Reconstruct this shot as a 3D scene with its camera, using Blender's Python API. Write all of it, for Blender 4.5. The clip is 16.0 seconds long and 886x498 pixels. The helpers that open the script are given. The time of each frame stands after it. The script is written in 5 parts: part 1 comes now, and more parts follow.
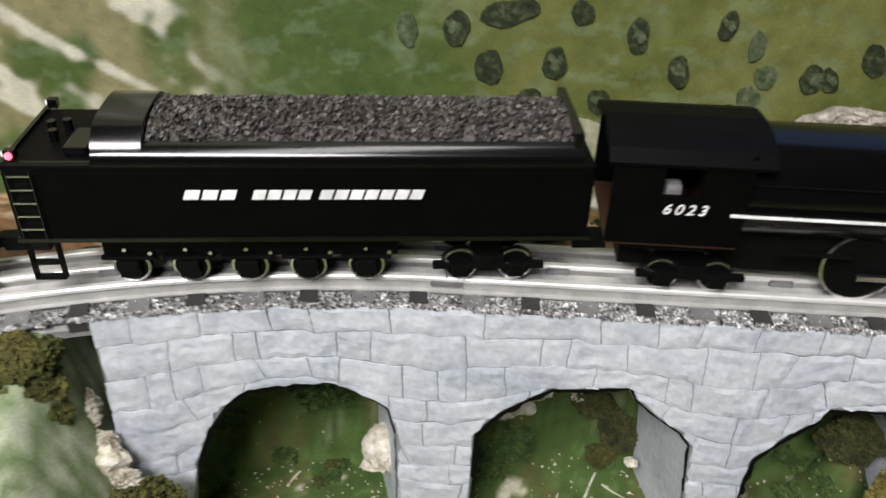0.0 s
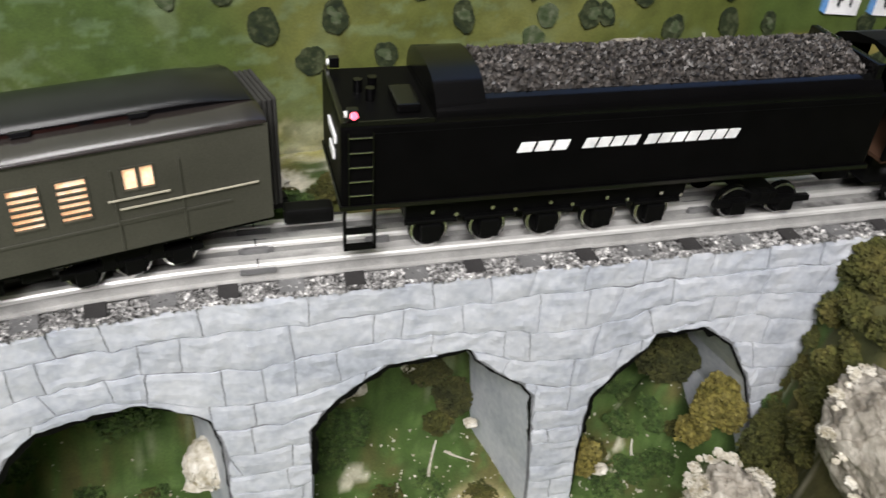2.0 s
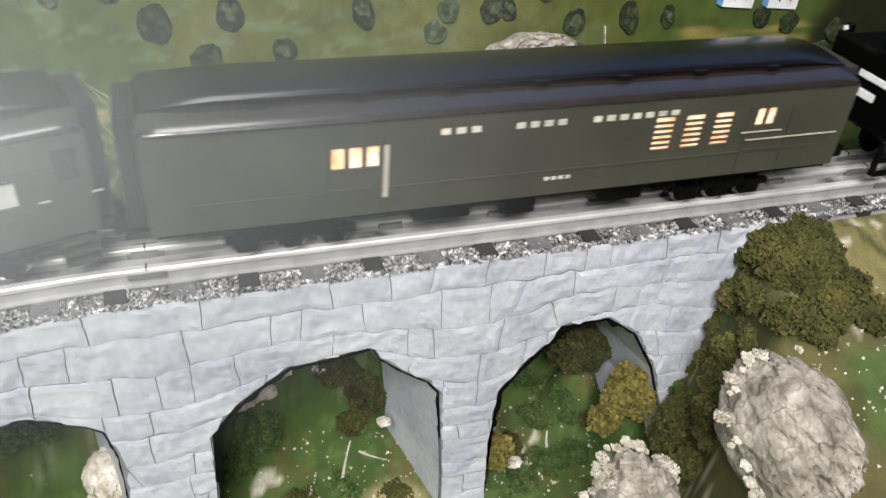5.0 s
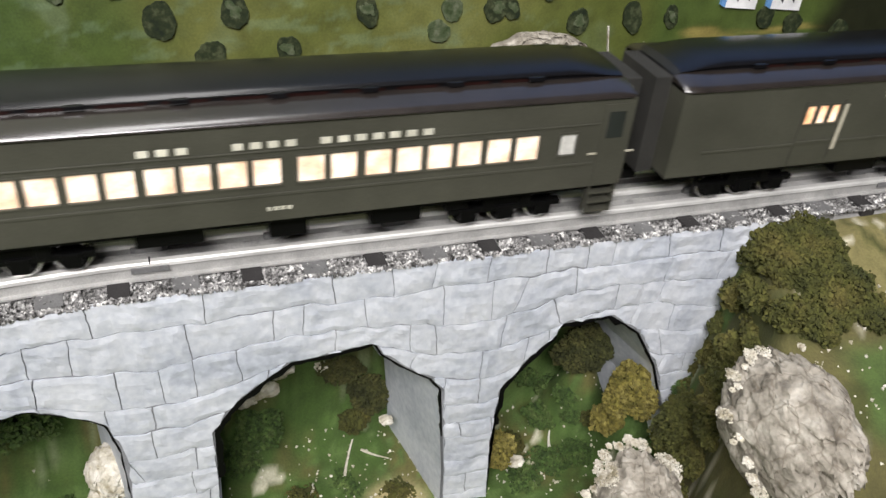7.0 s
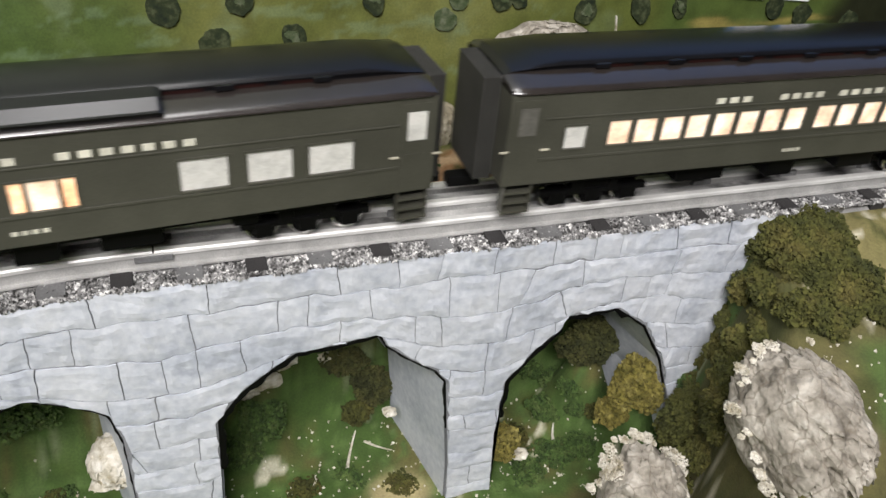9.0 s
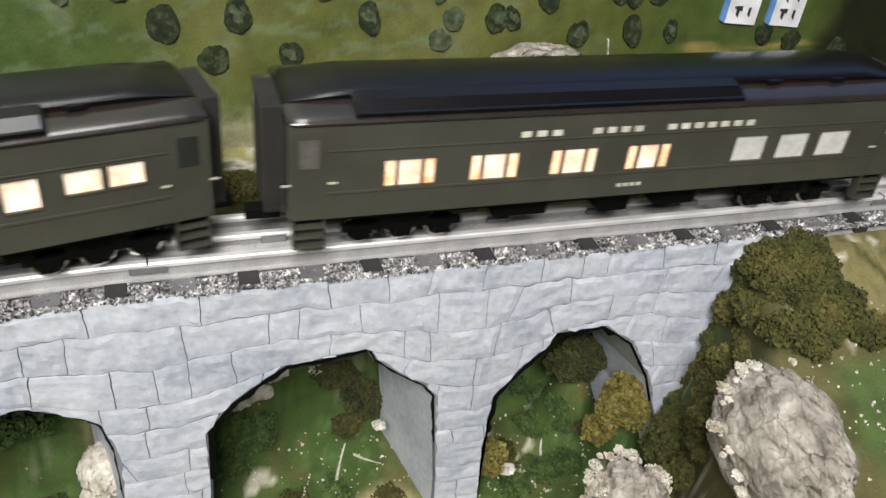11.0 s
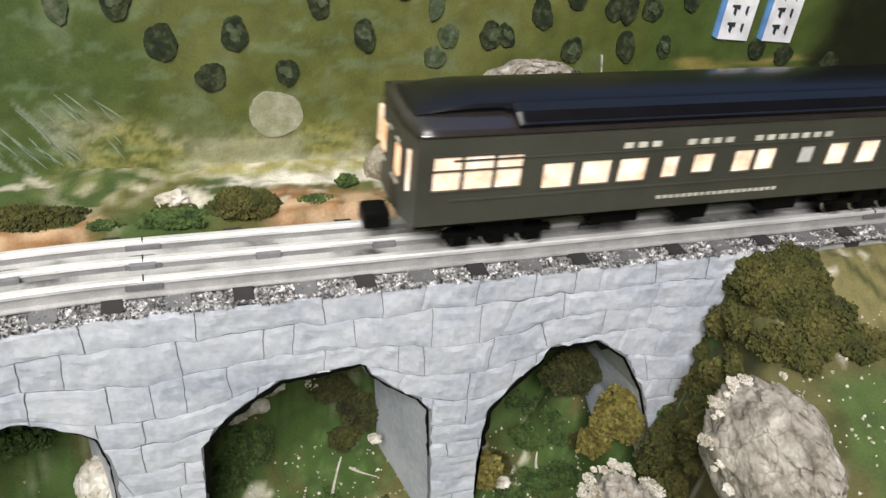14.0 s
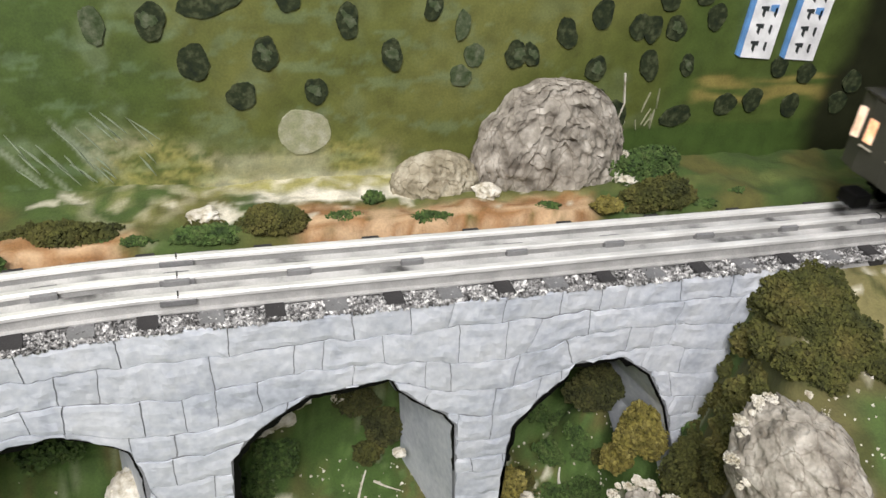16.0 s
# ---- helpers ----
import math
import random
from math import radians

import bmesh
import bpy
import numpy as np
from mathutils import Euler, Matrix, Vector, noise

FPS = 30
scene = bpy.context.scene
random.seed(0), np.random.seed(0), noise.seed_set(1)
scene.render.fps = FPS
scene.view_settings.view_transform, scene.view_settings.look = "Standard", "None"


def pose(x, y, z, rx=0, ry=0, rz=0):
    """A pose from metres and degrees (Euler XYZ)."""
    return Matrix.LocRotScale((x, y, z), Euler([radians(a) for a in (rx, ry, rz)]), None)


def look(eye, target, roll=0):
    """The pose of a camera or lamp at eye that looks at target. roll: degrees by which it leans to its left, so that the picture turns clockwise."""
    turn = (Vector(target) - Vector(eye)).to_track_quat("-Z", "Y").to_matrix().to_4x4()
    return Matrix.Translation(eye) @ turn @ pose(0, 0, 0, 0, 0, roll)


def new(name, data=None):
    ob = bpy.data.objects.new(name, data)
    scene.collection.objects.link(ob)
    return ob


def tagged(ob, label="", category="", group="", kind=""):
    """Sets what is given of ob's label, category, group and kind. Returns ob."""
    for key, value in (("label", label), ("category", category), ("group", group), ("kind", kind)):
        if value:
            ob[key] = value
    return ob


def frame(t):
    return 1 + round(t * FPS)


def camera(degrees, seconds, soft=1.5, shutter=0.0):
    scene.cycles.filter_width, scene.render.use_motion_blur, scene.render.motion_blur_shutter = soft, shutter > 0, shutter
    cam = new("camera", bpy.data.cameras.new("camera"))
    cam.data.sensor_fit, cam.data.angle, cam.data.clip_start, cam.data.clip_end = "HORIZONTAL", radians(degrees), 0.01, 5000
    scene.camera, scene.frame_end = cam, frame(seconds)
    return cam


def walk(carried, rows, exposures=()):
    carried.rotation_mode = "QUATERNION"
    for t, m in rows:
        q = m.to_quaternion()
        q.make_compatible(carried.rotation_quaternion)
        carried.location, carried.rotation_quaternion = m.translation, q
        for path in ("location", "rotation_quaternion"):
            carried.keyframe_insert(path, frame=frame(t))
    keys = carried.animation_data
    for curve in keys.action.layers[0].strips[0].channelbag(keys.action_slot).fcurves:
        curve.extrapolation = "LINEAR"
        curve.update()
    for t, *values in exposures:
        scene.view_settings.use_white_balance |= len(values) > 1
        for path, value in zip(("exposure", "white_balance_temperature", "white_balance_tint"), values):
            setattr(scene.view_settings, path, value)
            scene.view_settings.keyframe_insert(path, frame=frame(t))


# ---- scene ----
cam = camera(56.8, 16.0, soft=1.5, shutter=0.5)
PATH = [
    (0, (-0.1217, -0.3563, 0.4564), (-0.1562, 0.4732, -0.1006), 1.85),
    (0.5, (-0.1406, -0.3349, 0.4390), (-0.0756, 0.4856, -0.1285), 3.90),
    (1, (-0.1557, -0.3337, 0.4385), (-0.0137, 0.4823, -0.1225), 3.37),
    (1.5, (-0.1521, -0.3290, 0.4342), (0.0334, 0.4725, -0.1348), 3.60),
    (2, (-0.1384, -0.3242, 0.4333), (0.0936, 0.4618, -0.1392), 4.09),
    (2.5, (-0.1260, -0.3248, 0.4341), (0.1450, 0.4482, -0.1394), 4.72),
    (3, (-0.1209, -0.3250, 0.4345), (0.1706, 0.4440, -0.1345), 4.98),
    (3.5, (-0.1177, -0.3271, 0.4347), (0.1823, 0.4369, -0.1358), 5.13),
    (4, (-0.1173, -0.3249, 0.4341), (0.1842, 0.4371, -0.1389), 5.44),
    (6.5, (-0.1143, -0.3316, 0.4304), (0.1807, 0.4384, -0.1356), 5.03),
    (7, (-0.1165, -0.3314, 0.4287), (0.1790, 0.4391, -0.1353), 5.33),
    (7.5, (-0.1177, -0.3301, 0.4274), (0.1803, 0.4384, -0.1386), 5.74),
    (8, (-0.1187, -0.3281, 0.4270), (0.1793, 0.4394, -0.1410), 5.61),
    (8.5, (-0.1207, -0.3271, 0.4247), (0.1753, 0.4404, -0.1448), 5.67),
    (9, (-0.1183, -0.3270, 0.4259), (0.1762, 0.4375, -0.1471), 5.76),
    (9.5, (-0.1177, -0.3286, 0.4268), (0.1838, 0.4349, -0.1442), 6.09),
    (10, (-0.1181, -0.3304, 0.4287), (0.1849, 0.4366, -0.1378), 6.61),
    (12.5, (-0.1137, -0.3361, 0.4339), (0.1833, 0.4429, -0.1186), 6.55),
    (13, (-0.1139, -0.3341, 0.4354), (0.1851, 0.4414, -0.1201), 6.53),
    (13.5, (-0.1138, -0.3359, 0.4365), (0.1852, 0.4426, -0.1155), 6.68),
    (14, (-0.1129, -0.3370, 0.4367), (0.1841, 0.4450, -0.1118), 6.42),
    (14.5, (-0.1157, -0.3356, 0.4370), (0.1788, 0.4454, -0.1140), 6.35),
    (15, (-0.1201, -0.3342, 0.4369), (0.1794, 0.4493, -0.1081), 6.69),
    (15.5, (-0.1225, -0.3359, 0.4398), (0.1690, 0.4531, -0.1012), 6.45),
    (16, (-0.1208, -0.3377, 0.4425), (0.1602, 0.4563, -0.0970), 5.97),
]
walk(cam, [(t, look(eye, target, roll)) for t, eye, target, roll in PATH], [(0, 0.0), (2.4, 0.04), (4, 0.13), (6.5, 0.13), (8, 0.06), (12.5, 0.02), (16, 0.04)])

# ---- light: the room's ceiling lamps ----
world = bpy.data.worlds.new("room_air")
world.use_nodes = True
world.node_tree.nodes["Background"].inputs[0].default_value = (0.8, 0.86, 1.0, 1)
world.node_tree.nodes["Background"].inputs[1].default_value = 0.25
scene.world = world


def ceiling_lamp(x, y, z, sx, sy, watts, colour):
    data = bpy.data.lights.new("ceiling_light", "AREA")
    data.shape, data.size, data.size_y, data.energy, data.color = "RECTANGLE", sx, sy, watts, colour
    ob = new("ceiling_light", data)
    ob.matrix_world = look((x, y, z), (0, 0, 0.1))


ceiling_lamp(-0.55, -1.22, 1.45, 0.9, 0.5, 48.0, (1.0, 0.97, 0.97))
ceiling_lamp(-0.15, 0.04, 1.85, 2.4, 0.36, 25.0, (1.0, 0.98, 0.97))

# ---- the line: straight, then a curve; Z0 is the top of the rails ----
Z0, YC, S0, RAD = 0.2, 0.017, -0.13, 0.70


def track(s, off=0.0):
    """Point of the centre line at length s, set off to the far side; and the heading."""
    if s >= S0:
        return s, YC + off, 0.0
    a = (S0 - s) / RAD
    return S0 - (RAD + off) * math.sin(a), YC - RAD + (RAD + off) * math.cos(a), a


def bent(s, off, z):
    x, y, _ = track(s, off)
    return Vector((x, y, z))


# ---- materials ----
def material(name, base, rough=0.6, metal=0.0, tones=(), scale=80.0, fine=900.0, bump=0.0, coat=0.0, spec=0.5, emit=None, island=0.0, bump_scale=None):
    """A surface with two scales of variation: broad tones and fine grain, and a relief."""
    m = bpy.data.materials.new(name)
    m.use_nodes = True
    n, l = m.node_tree.nodes, m.node_tree.links
    b = n["Principled BSDF"]
    b.inputs["Roughness"].default_value, b.inputs["Metallic"].default_value = rough, metal
    b.inputs["Coat Weight"].default_value, b.inputs["Specular IOR Level"].default_value = coat, spec
    co = n.new("ShaderNodeTexCoord")
    big, small = n.new("ShaderNodeTexNoise"), n.new("ShaderNodeTexNoise")
    big.inputs["Scale"].default_value, small.inputs["Scale"].default_value = scale, fine
    big.inputs["Detail"].default_value = small.inputs["Detail"].default_value = 4
    l.new(co.outputs["Object"], big.inputs["Vector"])
    l.new(co.outputs["Object"], small.inputs["Vector"])
    ramp = n.new("ShaderNodeValToRGB")
    cols = list(tones) or [tuple(c * 0.8 for c in base), base, tuple(min(1, c * 1.18) for c in base)]
    while len(ramp.color_ramp.elements) < len(cols):
        ramp.color_ramp.elements.new(0.5)
    for i, c in enumerate(cols):
        e = ramp.color_ramp.elements[i]
        e.position, e.color = 0.3 + 0.4 * i / max(1, len(cols) - 1), (*c, 1)
    l.new(big.outputs["Fac"], ramp.inputs["Fac"])
    mix = n.new("ShaderNodeMix")
    mix.data_type, mix.blend_type = "RGBA", "OVERLAY"
    mix.inputs["Factor"].default_value = 0.35
    l.new(ramp.outputs["Color"], mix.inputs["A"])
    l.new(small.outputs["Fac"], mix.inputs["B"])
    out = mix.outputs["Result"]
    if island:
        rnd = n.new("ShaderNodeObjectInfo").outputs["Random"] if island > 0 else n.new("ShaderNodeNewGeometry").outputs["Random Per Island"]
        hs, mr = n.new("ShaderNodeHueSaturation"), n.new("ShaderNodeMapRange")
        mr.inputs["To Min"].default_value, mr.inputs["To Max"].default_value = 1 - abs(island), 1 + abs(island)
        l.new(rnd, mr.inputs["Value"])
        l.new(mr.outputs["Result"], hs.inputs["Value"])
        l.new(out, hs.inputs["Color"])
        out = hs.outputs["Color"]
    l.new(out, b.inputs["Base Color"])
    if bump:
        bn = n.new("ShaderNodeBump")
        bn.inputs["Strength"].default_value, bn.inputs["Distance"].default_value = bump, 0.0022 if bump >= 1 else 0.001
        src = small
        if bump_scale:
            src = n.new("ShaderNodeTexNoise")
            src.inputs["Scale"].default_value, src.inputs["Detail"].default_value = bump_scale, 6
            l.new(co.outputs["Object"], src.inputs["Vector"])
        l.new(src.outputs["Fac"], bn.inputs["Height"])
        l.new(bn.outputs["Normal"], b.inputs["Normal"])
    if emit:
        b.inputs["Emission Strength"].default_value = emit
        l.new(out, b.inputs["Emission Color"])
    return m


def toned(name, rough=0.9, bump=0.6, scale=500.0):
    """A surface whose colour comes from the mesh's own colour layer, with grain and relief."""
    m = material(name, (0.5, 0.5, 0.5), rough=rough, bump=bump, bump_scale=scale, fine=700)
    n, l = m.node_tree.nodes, m.node_tree.links
    at = n.new("ShaderNodeVertexColor")
    at.layer_name = "tone"
    mul = n.new("ShaderNodeMix")
    mul.data_type, mul.blend_type = "RGBA", "MULTIPLY"
    mul.inputs["Factor"].default_value = 1.0
    b = n["Principled BSDF"]
    src = b.inputs["Base Color"].links[0].from_socket
    gain = n.new("ShaderNodeMix")
    gain.data_type, gain.blend_type = "RGBA", "MULTIPLY"
    gain.inputs["Factor"].default_value = 1.0
    gain.inputs["B"].default_value = (2, 2, 2, 1)
    l.new(src, gain.inputs["A"])
    l.new(gain.outputs["Result"], mul.inputs["A"])
    l.new(at.outputs["Color"], mul.inputs["B"])
    l.new(mul.outputs["Result"], b.inputs["Base Color"])
    return m


M_STONE = material("grey_painted_stone", (0.52, 0.54, 0.58), rough=0.55, tones=[(0.43, 0.46, 0.52), (0.53, 0.555, 0.605), (0.60, 0.62, 0.66)], scale=38, fine=260, bump=0.45, bump_scale=210, island=0.045)
M_JOINT = material("grey_mortar", (0.21, 0.215, 0.23), rough=0.8, bump=0.5, bump_scale=500)
M_RAIL = material("bright_rail_steel", (0.80, 0.79, 0.76), rough=0.42, metal=0.35, fine=1500, scale=30)
M_RAILSIDE = material("dull_rail_steel", (0.44, 0.435, 0.42), rough=0.5, metal=0.3, fine=1500)
M_WEB = material("worn_grey_track_base", (0.46, 0.455, 0.44), rough=0.45, metal=0.15, tones=[(0.07, 0.068, 0.065), (0.40, 0.395, 0.38), (0.52, 0.51, 0.49), (0.60, 0.59, 0.57)], scale=42, fine=900)
M_TIE_DARK = material("black_wood_tie", (0.03, 0.028, 0.028), rough=0.8, bump=0.4)
M_TIE_GREY = material("grey_metal_tie", (0.20, 0.20, 0.20), rough=0.55, metal=0.3)
M_BED = material("grey_roadbed", (0.30, 0.295, 0.285), rough=0.9, bump=0.6, bump_scale=600)
M_GRAVEL = material("speckled_gravel", (0.4, 0.39, 0.38), rough=0.9, tones=[(0.03, 0.028, 0.026), (0.26, 0.255, 0.25), (0.70, 0.69, 0.67)], scale=260, island=-0.85)
def cracked(m, scale, colour, width):
    """Adds wandering dark seams to a rock's surface."""
    n, l = m.node_tree.nodes, m.node_tree.links
    b = n["Principled BSDF"]
    src = b.inputs["Base Color"].links[0].from_socket
    co, wob, add, vor, ramp, mix = (n.new("ShaderNode" + k) for k in ("TexCoord", "TexNoise", "VectorMath", "TexVoronoi", "MapRange", "Mix"))
    wob.inputs["Scale"].default_value, wob.inputs["Detail"].default_value = scale * 0.9, 3
    mul = n.new("ShaderNodeVectorMath")
    mul.operation, mul.inputs[1].default_value = "MULTIPLY", (0.016, 0.016, 0.016)
    l.new(co.outputs["Object"], wob.inputs["Vector"])
    l.new(wob.outputs["Color"], mul.inputs[0])
    l.new(mul.outputs["Vector"], add.inputs[1])
    stretch = n.new("ShaderNodeVectorMath")
    stretch.operation, stretch.inputs[1].default_value = "MULTIPLY", (1.5, 1.0, 0.8)
    l.new(co.outputs["Object"], stretch.inputs[0])
    l.new(stretch.outputs["Vector"], add.inputs[0])
    vor.feature = "DISTANCE_TO_EDGE"
    vor.inputs["Scale"].default_value = scale
    l.new(add.outputs["Vector"], vor.inputs["Vector"])
    ramp.inputs["From Min"].default_value, ramp.inputs["From Max"].default_value = 0.0, width
    ramp.inputs["To Min"].default_value, ramp.inputs["To Max"].default_value = 0.6, 0.0
    l.new(vor.outputs["Distance"], ramp.inputs["Value"])
    mix.data_type = "RGBA"
    mix.inputs["B"].default_value = (*colour, 1)
    l.new(ramp.outputs["Result"], mix.inputs["Factor"])
    l.new(src, mix.inputs["A"])
    l.new(mix.outputs["Result"], b.inputs["Base Color"])


M_GROUND = toned("scenic_ground")
M_WALL = toned("painted_backdrop", rough=0.45, bump=0.25, scale=220)
M_TREE = material("dark_green_paint_dab", (0.022, 0.032, 0.014), rough=0.75, spec=0.2, tones=[(0.012, 0.018, 0.010), (0.025, 0.034, 0.014), (0.07, 0.08, 0.04)], scale=260)
M_TREE_GREY = material("grey_green_paint_dab", (0.06, 0.08, 0.04), rough=0.75, spec=0.2, tones=[(0.035, 0.055, 0.02), (0.07, 0.09, 0.045), (0.12, 0.135, 0.085)], scale=260)
M_WHITE = material("white_paint", (0.8, 0.8, 0.8), rough=0.5)
M_BLUE = material("blue_paint", (0.12, 0.28, 0.55), rough=0.5)
M_DARKPAINT = material("dark_paint_line", (0.03, 0.035, 0.035), rough=0.6)
M_PALE = material("pale_paint_patch", (0.30, 0.31, 0.19), rough=0.5, tones=[(0.24, 0.26, 0.14), (0.31, 0.31, 0.20), (0.40, 0.39, 0.30)], scale=150)
M_SCRATCH = material("pale_scratch", (0.26, 0.31, 0.21), rough=0.6)
M_ROCK = material("grey_rock_casting", (0.35, 0.33, 0.30), rough=0.85, tones=[(0.11, 0.095, 0.075), (0.25, 0.225, 0.185), (0.35, 0.32, 0.27), (0.49, 0.455, 0.395)], scale=90, fine=420, bump=1.0, bump_scale=150)
M_ROCK_TAN = material("tan_rock_casting", (0.38, 0.34, 0.24), rough=0.85, tones=[(0.20, 0.17, 0.11), (0.36, 0.32, 0.23), (0.50, 0.46, 0.36)], scale=70, fine=380, bump=1.0, bump_scale=260)
cracked(M_ROCK, 62.0, (0.13, 0.105, 0.075), 0.045)
cracked(M_ROCK_TAN, 80.0, (0.16, 0.13, 0.075), 0.04)
M_PLASTER = material("white_plaster", (0.62, 0.58, 0.49), rough=0.8, tones=[(0.30, 0.26, 0.17), (0.58, 0.54, 0.45), (0.74, 0.71, 0.64)], scale=160, bump=0.7, bump_scale=400)
M_BUSH_OLIVE = material("olive_foam_foliage", (0.10, 0.095, 0.022), rough=0.95, tones=[(0.030, 0.035, 0.006), (0.058, 0.060, 0.010), (0.098, 0.085, 0.020)], scale=45, island=-0.22)
M_BUSH_GREEN = material("green_foam_foliage", (0.05, 0.09, 0.018), rough=0.95, tones=[(0.025, 0.05, 0.010), (0.05, 0.09, 0.018), (0.09, 0.13, 0.035)], scale=130, island=-0.35)
M_BUSH_DARK = material("dark_brown_green_foam", (0.03, 0.035, 0.010), rough=0.95, tones=[(0.024, 0.028, 0.006), (0.042, 0.045, 0.010), (0.07, 0.068, 0.018)], scale=80, island=-0.25)
M_BUSH_YELLOW = material("yellow_foam_foliage", (0.22, 0.18, 0.03), rough=0.95, tones=[(0.10, 0.09, 0.016), (0.155, 0.13, 0.026), (0.22, 0.19, 0.055)], scale=130, island=-0.3)
M_BLACK = material("black_locomotive_paint", (0.002, 0.0019, 0.002), rough=0.18, fine=1200, spec=0.60)
M_BLACK_SIDE = material("satin_black_paint", (0.002, 0.0019, 0.002), rough=0.45, fine=1200, spec=0.06)
M_BLACK_DULL = material("dull_black_metal", (0.003, 0.003, 0.003), spec=0.12, rough=0.45, fine=1200)
M_COAL = material("coal", (0.04, 0.036, 0.033), rough=0.5, tones=[(0.010, 0.009, 0.008), (0.040, 0.035, 0.031), (0.12, 0.105, 0.095)], scale=500, island=-0.7)
M_OLIVE = material("dark_olive_car_paint", (0.058, 0.057, 0.044), rough=0.42, fine=1200, scale=25)
M_ROOF = material("black_car_roof", (0.005, 0.005, 0.006), spec=0.5, coat=0.08, rough=0.25, fine=900)
# lower roof browner than the dome: a brown reflection put into its colour
M_ROOF_EDGE = material("brown_black_roof_edge", (0.022, 0.018, 0.016), spec=0.9, coat=0.35, rough=0.24, fine=900)
M_MAROON = material("dark_red_glass", (0.016, 0.006, 0.005), rough=0.2)
M_BELLOWS = material("dark_grey_bellows", (0.026, 0.025, 0.022), rough=0.7)
M_TRIM = material("dull_gold_trim", (0.45, 0.42, 0.33), rough=0.5)
M_LETTER = material("pale_gold_lettering", (0.62, 0.60, 0.50), rough=0.5)
M_LETTER_W = material("white_lettering", (0.85, 0.85, 0.85), rough=0.5)
M_LIT = material("lit_window", (0.9, 0.68, 0.48), rough=0.3, tones=[(0.66, 0.44, 0.29), (0.86, 0.66, 0.49), (0.97, 0.84, 0.70)], scale=90, emit=0.62)
M_LIT_DIM = material("lit_louvre_window", (1.0, 0.62, 0.36), rough=0.3, tones=[(0.75, 0.36, 0.16), (0.95, 0.58, 0.34), (1.0, 0.8, 0.6)], scale=110, emit=0.75)
M_FROST = material("frosted_window", (0.55, 0.54, 0.50), rough=0.35, tones=[(0.46, 0.45, 0.42), (0.56, 0.55, 0.51), (0.62, 0.60, 0.56)], scale=110, emit=0.12)
M_PANE_DIM = material("dim_door_glass", (0.10, 0.095, 0.085), rough=0.15, scale=200)
M_PANE_DARK = material("dark_window", (0.02, 0.022, 0.022), rough=0.12)
M_RED = material("red_marker_light", (1.0, 0.10, 0.14), rough=0.3, tones=[(1.0, 0.06, 0.1), (1.0, 0.1, 0.16), (1.0, 0.3, 0.35)], emit=3.0)
M_STEEL = material("worn_wheel_steel", (0.80, 0.79, 0.77), rough=0.25, metal=1.0)
M_BROWN = material("brown_interior", (0.05, 0.022, 0.010), rough=0.6)
M_SMOKE = bpy.data.materials.new("thin_smoke")
M_SMOKE.use_nodes = True
sn, sl = M_SMOKE.node_tree.nodes, M_SMOKE.node_tree.links
sn.remove(sn["Principled BSDF"])
s_co, s_map, s_grad, s_noise, s_mul, s_clear, s_white, s_mix = (sn.new("ShaderNode" + k) for k in ("TexCoord", "Mapping", "TexGradient", "TexNoise", "Math", "BsdfTransparent", "BsdfDiffuse", "MixShader"))
s_map.inputs["Location"].default_value, s_map.inputs["Scale"].default_value = (-1, 0, -1), (2, 0, 2)
s_grad.gradient_type = "QUADRATIC_SPHERE"
s_noise.inputs["Scale"].default_value, s_noise.inputs["Detail"].default_value = 2.2, 4
s_mul.operation = "MULTIPLY"
s_white.inputs["Color"].default_value = (0.62, 0.67, 0.70, 1)
sl.new(s_co.outputs["Generated"], s_map.inputs["Vector"])
sl.new(s_map.outputs["Vector"], s_grad.inputs["Vector"])
sl.new(s_co.outputs["Generated"], s_noise.inputs["Vector"])
sl.new(s_grad.outputs["Fac"], s_mul.inputs[0])
sl.new(s_noise.outputs["Fac"], s_mul.inputs[1])
s_thin = sn.new("ShaderNodeMath")
s_thin.operation = "MULTIPLY"
s_thin.inputs[1].default_value = 0.34
sl.new(s_mul.outputs["Value"], s_thin.inputs[0])
sl.new(s_thin.outputs["Value"], s_mix.inputs["Fac"])
sl.new(s_clear.outputs["BSDF"], s_mix.inputs[1])
s_back, s_both = sn.new("ShaderNodeBsdfTranslucent"), sn.new("ShaderNodeAddShader")
s_back.inputs["Color"].default_value = (0.62, 0.67, 0.70, 1)
sl.new(s_white.outputs["BSDF"], s_both.inputs[0])
sl.new(s_back.outputs["BSDF"], s_both.inputs[1])
sl.new(s_both.outputs["Shader"], s_mix.inputs[2])
sl.new(s_mix.outputs["Shader"], sn["Material Output"].inputs["Surface"])
M_ROOM = material("room_wall_paint", (0.07, 0.065, 0.06), rough=0.8, scale=3, fine=40)


# ---- mesh helpers ----
def mesh_of(name, bm, mat):
    me = bpy.data.meshes.new(name)
    bm.to_mesh(me)
    bm.free()
    me.materials.append(mat)
    return me


def part(name, bm, mat, parent=None, label="", smooth=False):
    ob = new(name, mesh_of(name, bm, mat))
    if smooth:
        ob.data.shade_smooth()
        if smooth is not True:
            ob.data.set_sharp_from_angle(angle=smooth)
    ob.parent = parent
    if label:
        ob["label"] = label
    return ob


